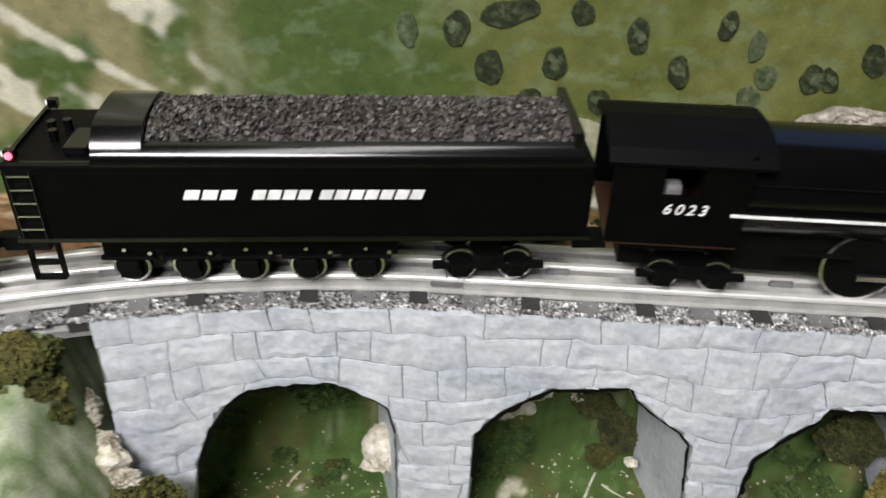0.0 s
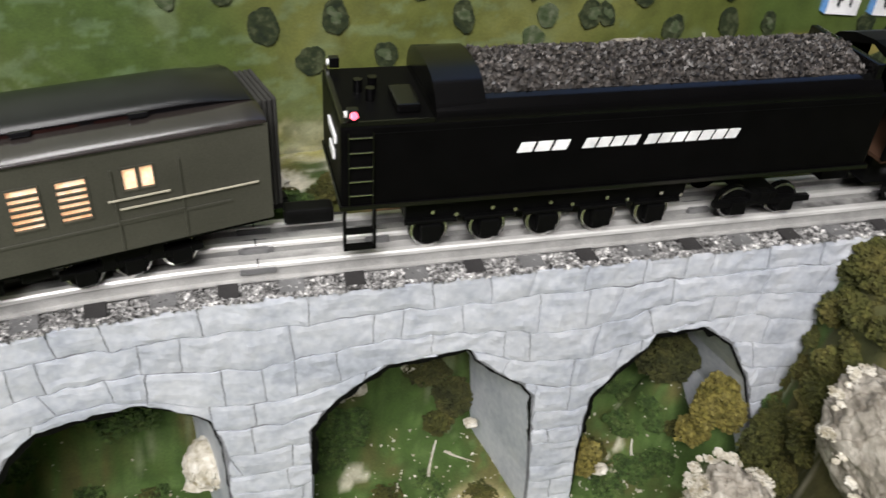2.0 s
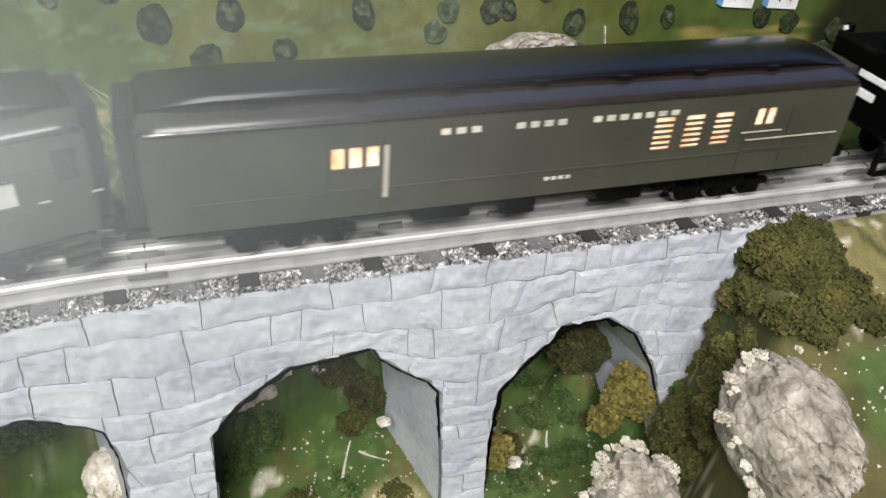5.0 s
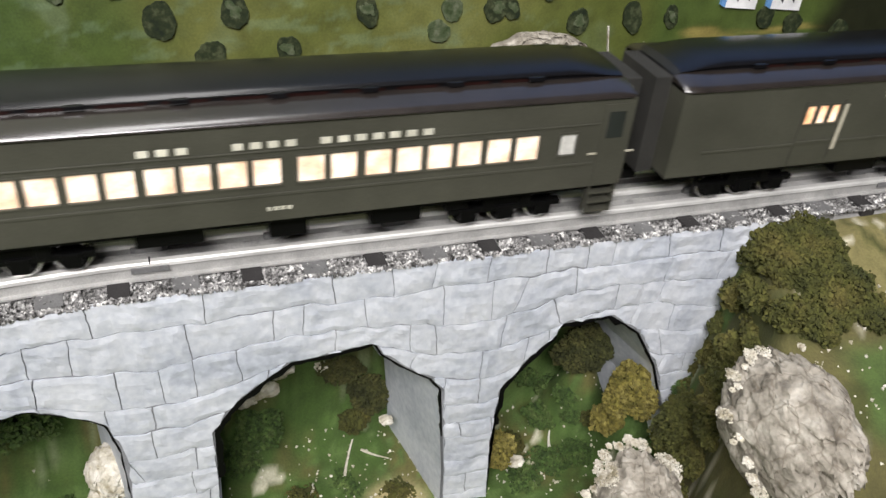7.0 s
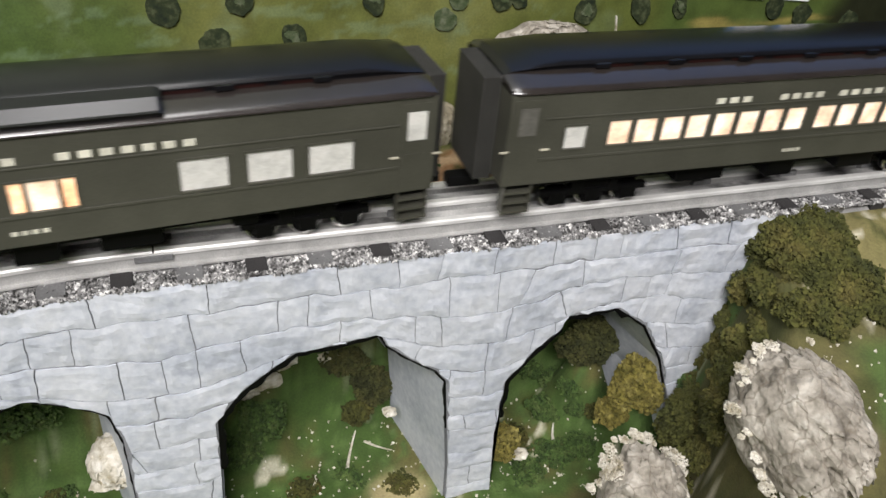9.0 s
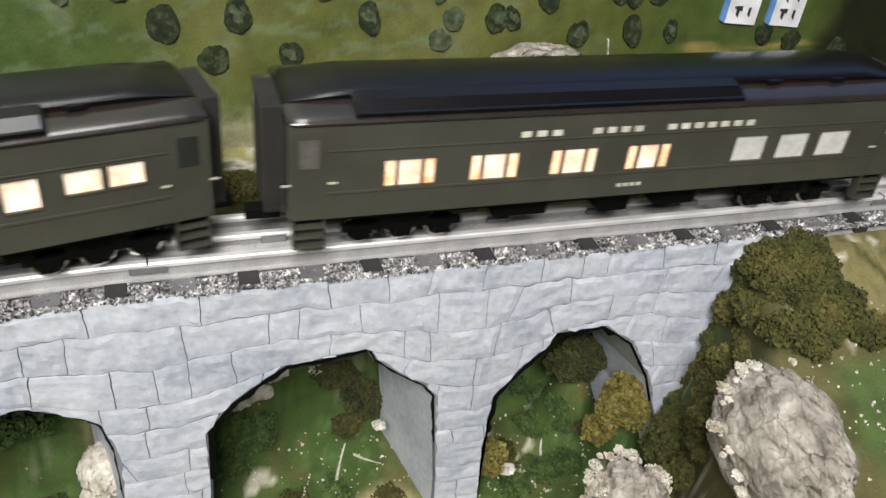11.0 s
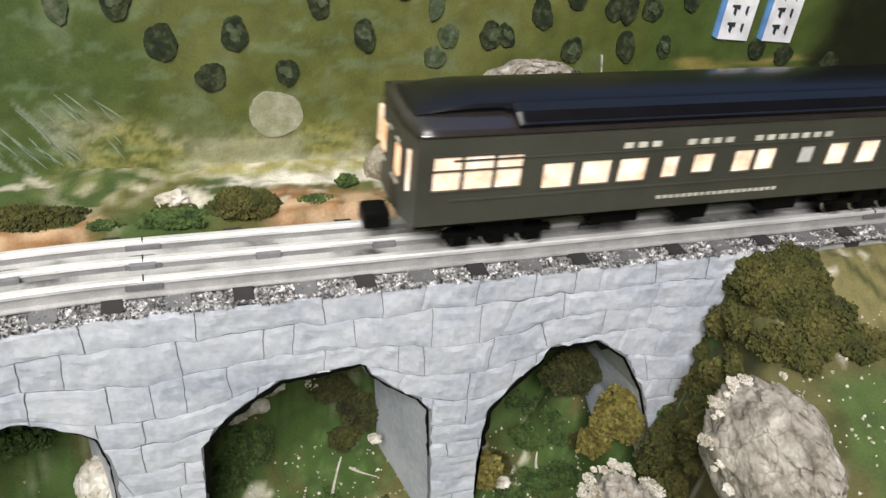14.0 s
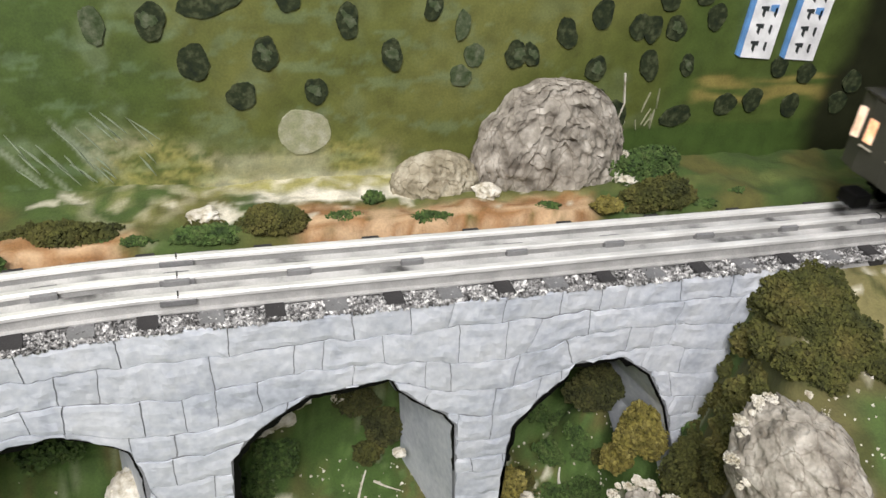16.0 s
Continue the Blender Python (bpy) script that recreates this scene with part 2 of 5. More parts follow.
def box(bm, x0, x1, y0, y1, z0, z1, bevel=0.0):
    made = bmesh.ops.create_cube(bm, size=1, matrix=Matrix.LocRotScale(((x0 + x1) / 2, (y0 + y1) / 2, (z0 + z1) / 2), None, (x1 - x0, y1 - y0, z1 - z0)))
    if bevel:
        edges = list({e for v in made["verts"] for e in v.link_edges})
        bmesh.ops.bevel(bm, geom=edges, offset=bevel, segments=2, affect="EDGES", profile=0.6)
    return bm


def cyl(bm, r, length, m, seg=20, r2=None):
    bmesh.ops.create_cone(bm, cap_ends=True, segments=seg, radius1=r, radius2=r if r2 is None else r2, depth=length, matrix=m)
    return bm


def boxed(*args, bevel=0.0):
    return box(bmesh.new(), *args, bevel=bevel)


def loft(bm, rings, closed=True, caps=True):
    """Joins rings of equal count into one skin."""
    vs = [[bm.verts.new(p) for p in ring] for ring in rings]
    n = len(vs[0])
    for a, b in zip(vs, vs[1:]):
        for i in range(n if closed else n - 1):
            j = (i + 1) % n
            bm.faces.new((a[i], a[j], b[j], b[i]))
    if caps:
        bm.faces.new(list(reversed(vs[0])))
        bm.faces.new(vs[-1])
    bmesh.ops.recalc_face_normals(bm, faces=bm.faces[:])
    return bm


def thing(name, label, category, group="", m=None):
    ob = new(name)
    ob.empty_display_size = 0.01
    if m is not None:
        ob.matrix_world = m
    return tagged(ob, label, category, group)


def smooth01(a, b, v):
    t = min(1.0, max(0.0, (v - a) / (b - a)))
    return t * t * (3 - 2 * t)


def nz(x, y, z=0.0, f=1.0):
    return noise.noise(Vector((x * f, y * f, z * f + 3.1)))


# ---- the scenic ground ----
FACE = -0.035  # the bridge's near face, off the centre line


def height(x, y):
    tx, ty, _ = track(x)
    off = y - (ty if x < S0 else YC)
    floor = -0.004 + 0.010 * nz(x, y, 0, 14)
    shelf = 0.178 + 0.004 * nz(x, y, 0, 30)
    back = smooth01(0.034, 0.068, off + 0.008 * nz(x, y, 1, 25))
    edge = 0.184 + 0.45 * min(0.0, max(-0.2, off + 0.035)) + 0.008 * nz(x, y, 2, 26)
    right = smooth01(edge - 0.012, edge + 0.022, x)
    left = smooth01(-0.285, -0.345, x + 0.012 * nz(x, y, 2, 20))
    fall = max(0.0, -0.042 - off)
    bank_r = 0.188 - 0.42 * fall - 0.8 * max(0, fall - 0.12)
    bank_l = 0.186 - 1.3 * fall
    for mx, my, mh, mw in ((0.136, 0.036, 0.058, 0.020), (0.158, -0.004, 0.050, 0.017), (-0.030, 0.060, 0.030, 0.022), (-0.085, 0.055, 0.028, 0.020)):
        floor += mh * math.exp(-((x - mx) ** 2 + (y - my) ** 2) / mw ** 2)
    z = floor + (shelf - floor) * back
    z = z + (max(bank_r, floor) - z) * right * (1 - back)
    z = z + (max(bank_l, floor) - z) * left * (1 - back)
    if off > -0.05:
        under = max(smooth01(0.18, 0.2, x), smooth01(-0.318, -0.335, x)) * (1 - smooth01(0.03, 0.045, off))
        z = z + (0.1855 - z) * under * smooth01(-0.05, -0.04, off)
    return z + 0.0025 * nz(x, y, 0, 90) * (0 if abs(off) < 0.036 else 1)


def ground_tone(x, y, z):
    tx, ty, _ = track(x)
    off = y - (ty if x < S0 else YC)
    a, b, c = nz(x, y, z, 22), nz(x, y, z + 7, 55), nz(x, y, z + 3, 120)
    col = Vector((0.050, 0.082, 0.016)).lerp(Vector((0.095, 0.092, 0.022)), smooth01(-0.1, 0.45, a + 0.3 * b))
    if x > 0.1 and off < -0.03:
        col = Vector((0.055, 0.060, 0.014)).lerp(Vector((0.10, 0.09, 0.03)), smooth01(-0.1, 0.35, a + 0.4 * b))
        col = col.lerp(Vector((0.22, 0.19, 0.075)), 0.8 * smooth01(0.222, 0.25, x + 0.02 * b) * smooth01(-0.10, -0.06, y) * smooth01(-0.6, 0.2, nz(x * 2.2 + y, y * 0.6, 5, 60) + 0.5 * b))
        col = col.lerp(Vector((0.060, 0.100, 0.022)), 0.9 * smooth01(0.192, 0.206, x + 0.01 * b) * smooth01(-0.082, -0.095, y + 0.01 * a))
    if off > 0.03 and z > 0.15:
        brown = Vector((0.27, 0.13, 0.05)).lerp(Vector((0.50, 0.34, 0.20)), smooth01(-0.35, 0.35, nz(x * 0.35, y * 2.0, z * 2.0, 110) + 0.4 * c))
        k = smooth01(-0.075, -0.055, x + 0.01 * b) * (1 - smooth01(0.125, 0.15, x + 0.012 * b)) * smooth01(0.118, 0.108, y + 0.006 * b)
        k = max(k, smooth01(-0.145, -0.165, x + 0.02 * b) * smooth01(0.102, 0.090, y + 0.012 * b))
        k *= smooth01(-0.95, -0.5, c + 0.5 * b)
        col = col.lerp(brown, 0.92 * min(1, k))
        turf = smooth01(0.100, 0.108, y + 0.006 * c) * (1 - smooth01(0.118, 0.122, y + 0.004 * b)) * smooth01(-0.03, 0.0, x)
        col = col.lerp(Vector((0.10, 0.12, 0.03)), 0.8 * turf)
        dry = smooth01(-0.10, -0.13, x + 0.02 * b) * smooth01(0.095, 0.11, y + 0.01 * c)
        col = col.lerp(Vector((0.26, 0.25, 0.09)).lerp(Vector((0.50, 0.46, 0.30)), smooth01(0.0, 0.35, c)), 0.5 * dry * smooth01(-0.5, 0.5, b + c) * smooth01(-0.21, -0.17, x))
        k2 = smooth01(0.116, 0.120, y + 0.003 * c) * (1 - smooth01(0.130, 0.134, y + 0.004 * b)) * (1 - smooth01(0.075, 0.085, x)) * smooth01(-0.10, -0.075, x + 0.02 * c)
        grass = smooth01(0.129, 0.134, y + 0.004 * b) * (1 - smooth01(0.07, 0.09, x)) * smooth01(-0.14, -0.09, x)
        col = col.lerp(Vector((0.36, 0.33, 0.12)).lerp(Vector((0.56, 0.52, 0.36)), smooth01(-0.2, 0.4, c)), 0.85 * grass)
        k2 = max(k2, smooth01(0.014, 0.008, math.hypot((x + 0.108) * 1.2, y - 0.106)))
        col = col.lerp(Vector((0.74, 0.69, 0.58)), k2 * (0.55 + 0.4 * smooth01(-0.3, 0.1, c)))
    elif off > -0.05 and z < 0.16:
        col = Vector((0.045, 0.085, 0.014)).lerp(Vector((0.10, 0.095, 0.028)), smooth01(-0.15, 0.4, a + 0.6 * b))
        col = col.lerp(Vector((0.075, 0.125, 0.03)), smooth01(0.1, 0.35, c))
        col = col.lerp(Vector((0.40, 0.33, 0.17)), 0.85 * smooth01(0.024, 0.010, math.hypot(x + 0.008, y + 0.008) + 0.006 * b))
    if x < -0.3 and off < 0.0:
        fine = nz(x, y, z, 260) + 0.6 * nz(x * 0.4, y, z * 1.6, 180)
        col = col.lerp(Vector((0.16, 0.22, 0.10)), 0.8)
        col = col.lerp(Vector((0.42, 0.45, 0.33)), 0.9 * smooth01(-0.15, 0.4, 0.6 * b + 0.5 * c + 0.7 * fine))
    chalk = smooth01(0.40, 0.50, b * 0.6 + 0.6 * c) * (1 - 0.8 * smooth01(0.025, 0.04, off) * (1 - smooth01(0.07, 0.08, off))) * (1 - smooth01(0.19, 0.21, x) * smooth01(0.03, 0.04, off))
    return col.lerp(Vector((0.58, 0.54, 0.42)), chalk * 0.75)


def grid_sheet(name, xs, ys, place, tone, mat):
    verts, cols = [], []
    for y in ys:
        for x in xs:
            p = place(x, y)
            verts.append(p)
            cols.append((*tone(*p), 1.0))
    w = len(xs)
    faces = [(i + j * w, i + 1 + j * w, i + 1 + (j + 1) * w, i + (j + 1) * w) for j in range(len(ys) - 1) for i in range(w - 1)]
    me = bpy.data.meshes.new(name)
    me.from_pydata(verts, [], faces)
    layer = me.color_attributes.new("tone", "FLOAT_COLOR", "POINT")
    layer.data.foreach_set("color", np.array(cols, dtype=np.float32).ravel())
    me.materials.append(mat)
    for p in me.polygons:
        p.use_smooth = True
    return new(name, me)


XS = list(np.r_[np.linspace(-1.3, -0.56, 12), np.arange(-0.52, 0.58, 0.004), np.linspace(0.6, 1.4, 12)])
YS = list(np.r_[np.linspace(-0.62, -0.3, 12), np.arange(-0.28, 0.156, 0.004)])
ground = grid_sheet("ground", XS, YS, lambda x, y: (x, y, height(x, y)), ground_tone, M_GROUND)
tagged(ground, "green and brown sculpted model landscape ground", "ground", kind="structure")

# ---- painted backdrop ----
WALL = 0.150


def wall_tone(x, y, z):
    a, b, c = nz(x, z, 0, 8), nz(x, z, 5, 26), nz(x, z, 9, 80)
    col = Vector((0.088, 0.105, 0.024)).lerp(Vector((0.135, 0.142, 0.040)), smooth01(-0.3, 0.4, a + 0.3 * b))
    left = smooth01(-0.08, -0.2, x + 0.03 * b)
    col = col.lerp(Vector((0.055, 0.095, 0.024)), 0.8 * left)
    col = col.lerp(Vector((0.17, 0.22, 0.12)), 0.55 * smooth01(0.2, 0.6, c * 0.6 + b) * (0.4 + 0.6 * left))
    low = (1 - smooth01(0.190, 0.212, z + 0.012 * b + 0.05 * max(0.0, -0.10 - x) * -6)) * smooth01(-0.19, -0.165, x + 0.01 * c) * (1 - smooth01(0.0, 0.02, x))
    dab = nz(x * 0.8, z * 1.5, 12, 150) + 0.6 * nz(x, z * 1.4, 14, 320)
    col = col.lerp(Vector((0.36, 0.33, 0.11)).lerp(Vector((0.52, 0.48, 0.30)), smooth01(0.0, 0.4, b)), 0.75 * low * smooth01(-0.7, 0.6, dab))
    cool = smooth01(0.22, 0.42, nz(x * 0.6, z * 1.6, 21, 60) + 0.5 * dab) * (1 - smooth01(0.10, 0.16, x))
    col = col.lerp(Vector((0.17, 0.24, 0.14)), 0.30 * cool)
    base = (1 - smooth01(0.179, 0.184, z + 0.003 * c)) * smooth01(-0.13, -0.1, x) * (1 - smooth01(0.07, 0.09, x))
    col = col.lerp(Vector((0.70, 0.66, 0.56)), base * 0.3)
    far = smooth01(-0.24, -0.36, x)
    col = col.lerp(Vector((0.21, 0.20, 0.10)), far * smooth01(-0.4, 0.3, b + 0.3 * c))
    scrape = smooth01(0.12, 0.42, nz(x * 0.5 + z * 0.9, z * 0.15 - x * 0.1, 6, 70) + 0.3 * c) * smooth01(-0.27, -0.33, x)
    col = col.lerp(Vector((0.56, 0.55, 0.45)), 0.85 * scrape)
    right = smooth01(0.19, 0.22, x + 0.01 * b)
    col = col.lerp(Vector((0.062, 0.095, 0.022)), right * 0.85)
    ragged = 0.004 * b + 0.003 * c
    band = smooth01(0.219, 0.224, z + ragged) * (1 - smooth01(0.240, 0.244, z + ragged)) * smooth01(0.225, 0.24, x) * (1 - smooth01(0.37, 0.39, x))
    col = col.lerp(Vector((0.24, 0.20, 0.06)), band * smooth01(-0.4, 0.3, nz(x * 0.3, z * 2, 3, 90)))
    field = (1 - smooth01(0.203, 0.207, z + 0.3 * ragged)) * smooth01(0.165, 0.19, x)
    col = col.lerp(Vector((0.052, 0.088, 0.020)), field)
    pale = smooth01(-0.070, -0.065, x) * (1 - smooth01(-0.038, -0.034, x)) * smooth01(0.196, 0.199, z) * (1 - smooth01(0.224, 0.228, z + 0.3 * ragged))
    col = col.lerp(Vector((0.27, 0.28, 0.17)), 0.2 * pale)
    smear = smooth01(-0.12, -0.09, x) * (1 - smooth01(-0.04, -0.03, x)) * smooth01(0.178, 0.184, z) * (1 - smooth01(0.193, 0.202, z + ragged))
    col = col.lerp(Vector((0.30, 0.30, 0.20)), 0.6 * smear)
    streak = smooth01(0.25, 0.5, nz(x * 1.1 + z * 0.8, z * 0.12 - x * 0.1, 2, 110)) * smooth01(-0.155, -0.18, x) * (1 - smooth01(0.225, 0.25, z)) * smooth01(-0.3, -0.24, x)
    col = col.lerp(Vector((0.38, 0.42, 0.32)), 0.45 * streak)
    # unseen upper board: blue added on the right, to be reflected in the roofs
    sky = smooth01(0.36, 0.44, z)
    col = col.lerp(Vector((0.13, 0.22, 0.45)), sky * smooth01(-0.2, 0.25, x))
    # light falling away at the far right is put into the colour
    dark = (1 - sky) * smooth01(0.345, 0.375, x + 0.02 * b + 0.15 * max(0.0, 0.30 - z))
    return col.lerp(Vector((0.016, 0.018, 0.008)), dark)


wx = list(np.r_[np.linspace(-1.3, -0.52, 14), np.arange(-0.5, 0.62, 0.0022), np.linspace(0.64, 1.4, 14)])
wz = list(np.r_[-0.05, np.arange(0.15, 0.32, 0.0022), 0.34, 0.36, 0.40, 0.44, 0.6, 1.0])
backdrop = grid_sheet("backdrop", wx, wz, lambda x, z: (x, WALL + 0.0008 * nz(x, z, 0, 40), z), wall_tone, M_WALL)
tagged(backdrop, "green painted landscape backdrop behind the track", "backdrop", kind="structure")
wall_back = part("wall_north", boxed(-1.3, 1.4, WALL + 0.003, WALL + 0.03, -0.05, 1.0), M_ROOM)
tagged(wall_back, "plain board behind the painted backdrop", "wall", kind="structure")


def daub(name, pts, mat, label, lift=0.0006, y=None, category="painting", group=""):
    """A flat dab of paint on the backdrop: an outline in x and z, a little proud of the board."""
    bm = bmesh.new()
    n = len(pts)
    yy = (WALL if y is None else y) - 0.0012 - lift
    front = [bm.verts.new((px, yy, pz)) for px, pz in pts]
    back = [bm.verts.new((px, yy + 0.0018, pz)) for px, pz in pts]
    bm.faces.new(front)
    for i in range(n):
        bm.faces.new((front[i], back[i], back[(i + 1) % n], front[(i + 1) % n]))
    bmesh.ops.recalc_face_normals(bm, faces=bm.faces[:])
    return tagged(part(name, bm, mat), label, category, group)


def blob(cx, cz, rx, rz, seed, n=40, rough=0.12, tilt=0.0):
    rng = random.Random(seed)
    ph = [rng.uniform(0, 6.28) for _ in range(4)]
    out = []
    for i in range(n):
        a = 2 * math.pi * i / n
        r = 1 + rough * (0.5 * math.sin(2 * a + ph[0]) + 0.4 * math.sin(3 * a + ph[1]) + 0.35 * math.sin(5 * a + ph[2])) + rng.uniform(-rough, rough) * 0.35
        px, pz = rx * r * math.cos(a), rz * r * math.sin(a)
        out.append((cx + px * math.cos(tilt) - pz * math.sin(tilt), cz + px * math.sin(tilt) + pz * math.cos(tilt)))
    return out

# x, z, half width, half height, tone, of the painted trees
TREES = [
    (-0.117, 0.260, 0.0105, 0.0115, 0), (-0.090, 0.238, 0.0095, 0.010, 0), (-0.139, 0.285, 0.009, 0.012, 1), (-0.075, 0.265, 0.008, 0.012, 1), (-0.044, 0.240, 0.0075, 0.010, 1),
    (-0.025, 0.285, 0.0075, 0.012, 1), (0.004, 0.263, 0.0075, 0.011, 1), (0.049, 0.282, 0.005, 0.011, 2), (0.059, 0.262, 0.007, 0.009, 2), (0.051, 0.248, 0.008, 0.008, 2),
    (0.088, 0.262, 0.008, 0.010, 1), (0.099, 0.262, 0.006, 0.009, 1), (0.123, 0.276, 0.0075, 0.012, 0), (0.147, 0.289, 0.0075, 0.012, 0), (0.176, 0.280, 0.0075, 0.010, 0), (0.186, 0.279, 0.008, 0.010, 0),
    (0.205, 0.279, 0.008, 0.010, 1), (0.235, 0.287, 0.008, 0.010, 0), (0.149, 0.251, 0.008, 0.010, 1), (0.190, 0.253, 0.008, 0.012, 0), (0.221, 0.252, 0.006, 0.009, 1),
    (0.222, 0.213, 0.013, 0.009, 0), (0.262, 0.221, 0.010, 0.009, 0), (0.285, 0.224, 0.009, 0.010, 0), (0.321, 0.218, 0.009, 0.010, 0), (0.365, 0.219, 0.009, 0.010, 0),
    (0.326, 0.244, 0.009, 0.008, 0), (0.300, 0.250, 0.008, 0.009, 0), (-0.106, 0.296, 0.020, 0.009, 0), (-0.061, 0.298, 0.008, 0.008, 0), (0.029, 0.294, 0.006, 0.010, 1), (-0.170, 0.283, 0.007, 0.012, 2),
    (0.152, 0.226, 0.010, 0.012, 0), (0.17, 0.215, 0.012, 0.012, 0), (0.372, 0.236, 0.009, 0.010, 0), (0.195, 0.300, 0.009, 0.009, 0), (0.222, 0.303, 0.009, 0.009, 1),
]
for i, (tx, tz, tw, th, tone) in enumerate(TREES):
    look_ = ("dark green round painted tree on the backdrop", "dark painted tree with pale brush strokes", "faint grey-green painted tree on the backdrop")[tone]
    daub("painted_tree", blob(tx, tz, tw * 0.92, th * 0.92, i, tilt=random.uniform(-0.3, 0.3)), (M_TREE, M_TREE, M_TREE_GREY)[tone], look_, lift=0.0004 + 0.00022 * (i % 4), category="painted tree", group="painted trees")
    if tone == 1:
        daub("brush_stroke", blob(tx + tw * random.uniform(-0.3, 0.3), tz + th * 0.1, tw * 0.42, th * 0.45, i + 90, rough=0.35, tilt=0.7), M_TREE_GREY, "pale grey-green brush stroke on a painted tree", lift=0.0015, category="paint stroke", group="brush strokes")

def painted_house(x0, x1, z0, z1, slant, label):
    ob = thing("painted_house", label, "painted house", "painted houses")

    def slab(a0, a1, b0, b1, y, mat, name, lab=""):
        bm = bmesh.new()
        q = [(a0 + slant * (b0 - z0), b0), (a1 + slant * (b0 - z0), b0 - 0.002), (a1 + slant * (b1 - z0), b1), (a0 + slant * (b1 - z0), b1)]
        f = [bm.verts.new((px, y, pz)) for px, pz in q]
        g = [bm.verts.new((px, y + 0.002, pz)) for px, pz in q]
        bm.faces.new(f)
        for i in range(4):
            bm.faces.new((f[i], g[i], g[(i + 1) % 4], f[(i + 1) % 4]))
        bmesh.ops.recalc_face_normals(bm, faces=bm.faces[:])
        part(name, bm, mat, ob, lab)

    y = WALL - 0.0025
    slab(x0, x1, z0, z1, y, M_WHITE, "wall")
    slab(x0 - 0.004, x0, z0 + 0.002, z1, y, M_BLUE, "side_wall", "blue shaded side wall")
    w = x1 - x0
    for k in range(4):
        zz = z0 + 0.006 + 0.0125 * k
        slab(x0 + 0.28 * w, x0 + 0.36 * w, zz, zz + 0.006, y - 0.0006, M_DARKPAINT, "window")
        slab(x0 + 0.20 * w, x0 + 0.44 * w, zz + 0.0045, zz + 0.006, y - 0.0008, M_DARKPAINT, "lintel")
        slab(x0 + 0.66 * w, x0 + 0.73 * w, zz, zz + 0.005, y - 0.0006, M_DARKPAINT, "window")
    slab(x0 + 0.5 * w, x0 + 0.75 * w, z0 + 0.034, z0 + 0.038, y - 0.0006, M_BLUE, "awning", "small blue awning")


painted_house(0.262, 0.288, 0.258, 0.318, 0.02, "white tall painted house with a blue side wall")
painted_house(0.301, 0.327, 0.256, 0.318, 0.02, "white tall painted house with small dark windows")

daub("paint_patch", blob(-0.0515, 0.2120, 0.0165, 0.0160, 7, rough=0.07), M_PALE, "pale rounded patch of filler on the backdrop", lift=0.0002, category="paint patch")
rng = random.Random(19)
for i in range(26):
    x0, z0 = rng.uniform(-0.232, -0.150), rng.uniform(0.192, 0.232)
    length, lean, w = rng.uniform(0.008, 0.026), rng.uniform(-1.05, -0.7), rng.uniform(0.0002, 0.0005)
    x1, z1 = x0 + length * math.cos(lean), max(0.182, z0 + length * math.sin(lean))
    daub("paint_scratch", [(x0, z0), ((x0 + x1) / 2 + w, (z0 + z1) / 2 + w + 0.0004), (x1, z1), ((x0 + x1) / 2 - w, (z0 + z1) / 2 - w + 0.0004)], M_SCRATCH, "thin pale scratch in the backdrop's paint", lift=0.0001, category="paint scratch", group="paint scratches")

# white scrapes and twigs painted on the board
rng = random.Random(5)
for i in range(9):
    x0, z0, dx, dz = rng.uniform(0.172, 0.205), rng.uniform(0.203, 0.222), rng.uniform(-0.004, 0.006), rng.uniform(0.005, 0.016)
    w = rng.uniform(0.0003, 0.0007)
    daub("paint_scrape", [(x0, z0), (x0 + dx * 0.5, z0 + dz * 0.45 + w), (x0 + dx, z0 + dz), (x0 + dx * 0.5 - w, z0 + dz * 0.5 - w)], M_PALE, "thin pale painted twig on the backdrop", lift=0.0008, category="paint stroke", group="painted twigs")
daub("painted_branch", [(0.1750, 0.203), (0.1738, 0.214), (0.1762, 0.225), (0.1742, 0.236), (0.1722, 0.247), (0.1730, 0.2472), (0.1750, 0.236), (0.1772, 0.225), (0.1748, 0.214), (0.1760, 0.203)], M_PLASTER, "white painted branch on the backdrop", lift=0.001, category="paint stroke")


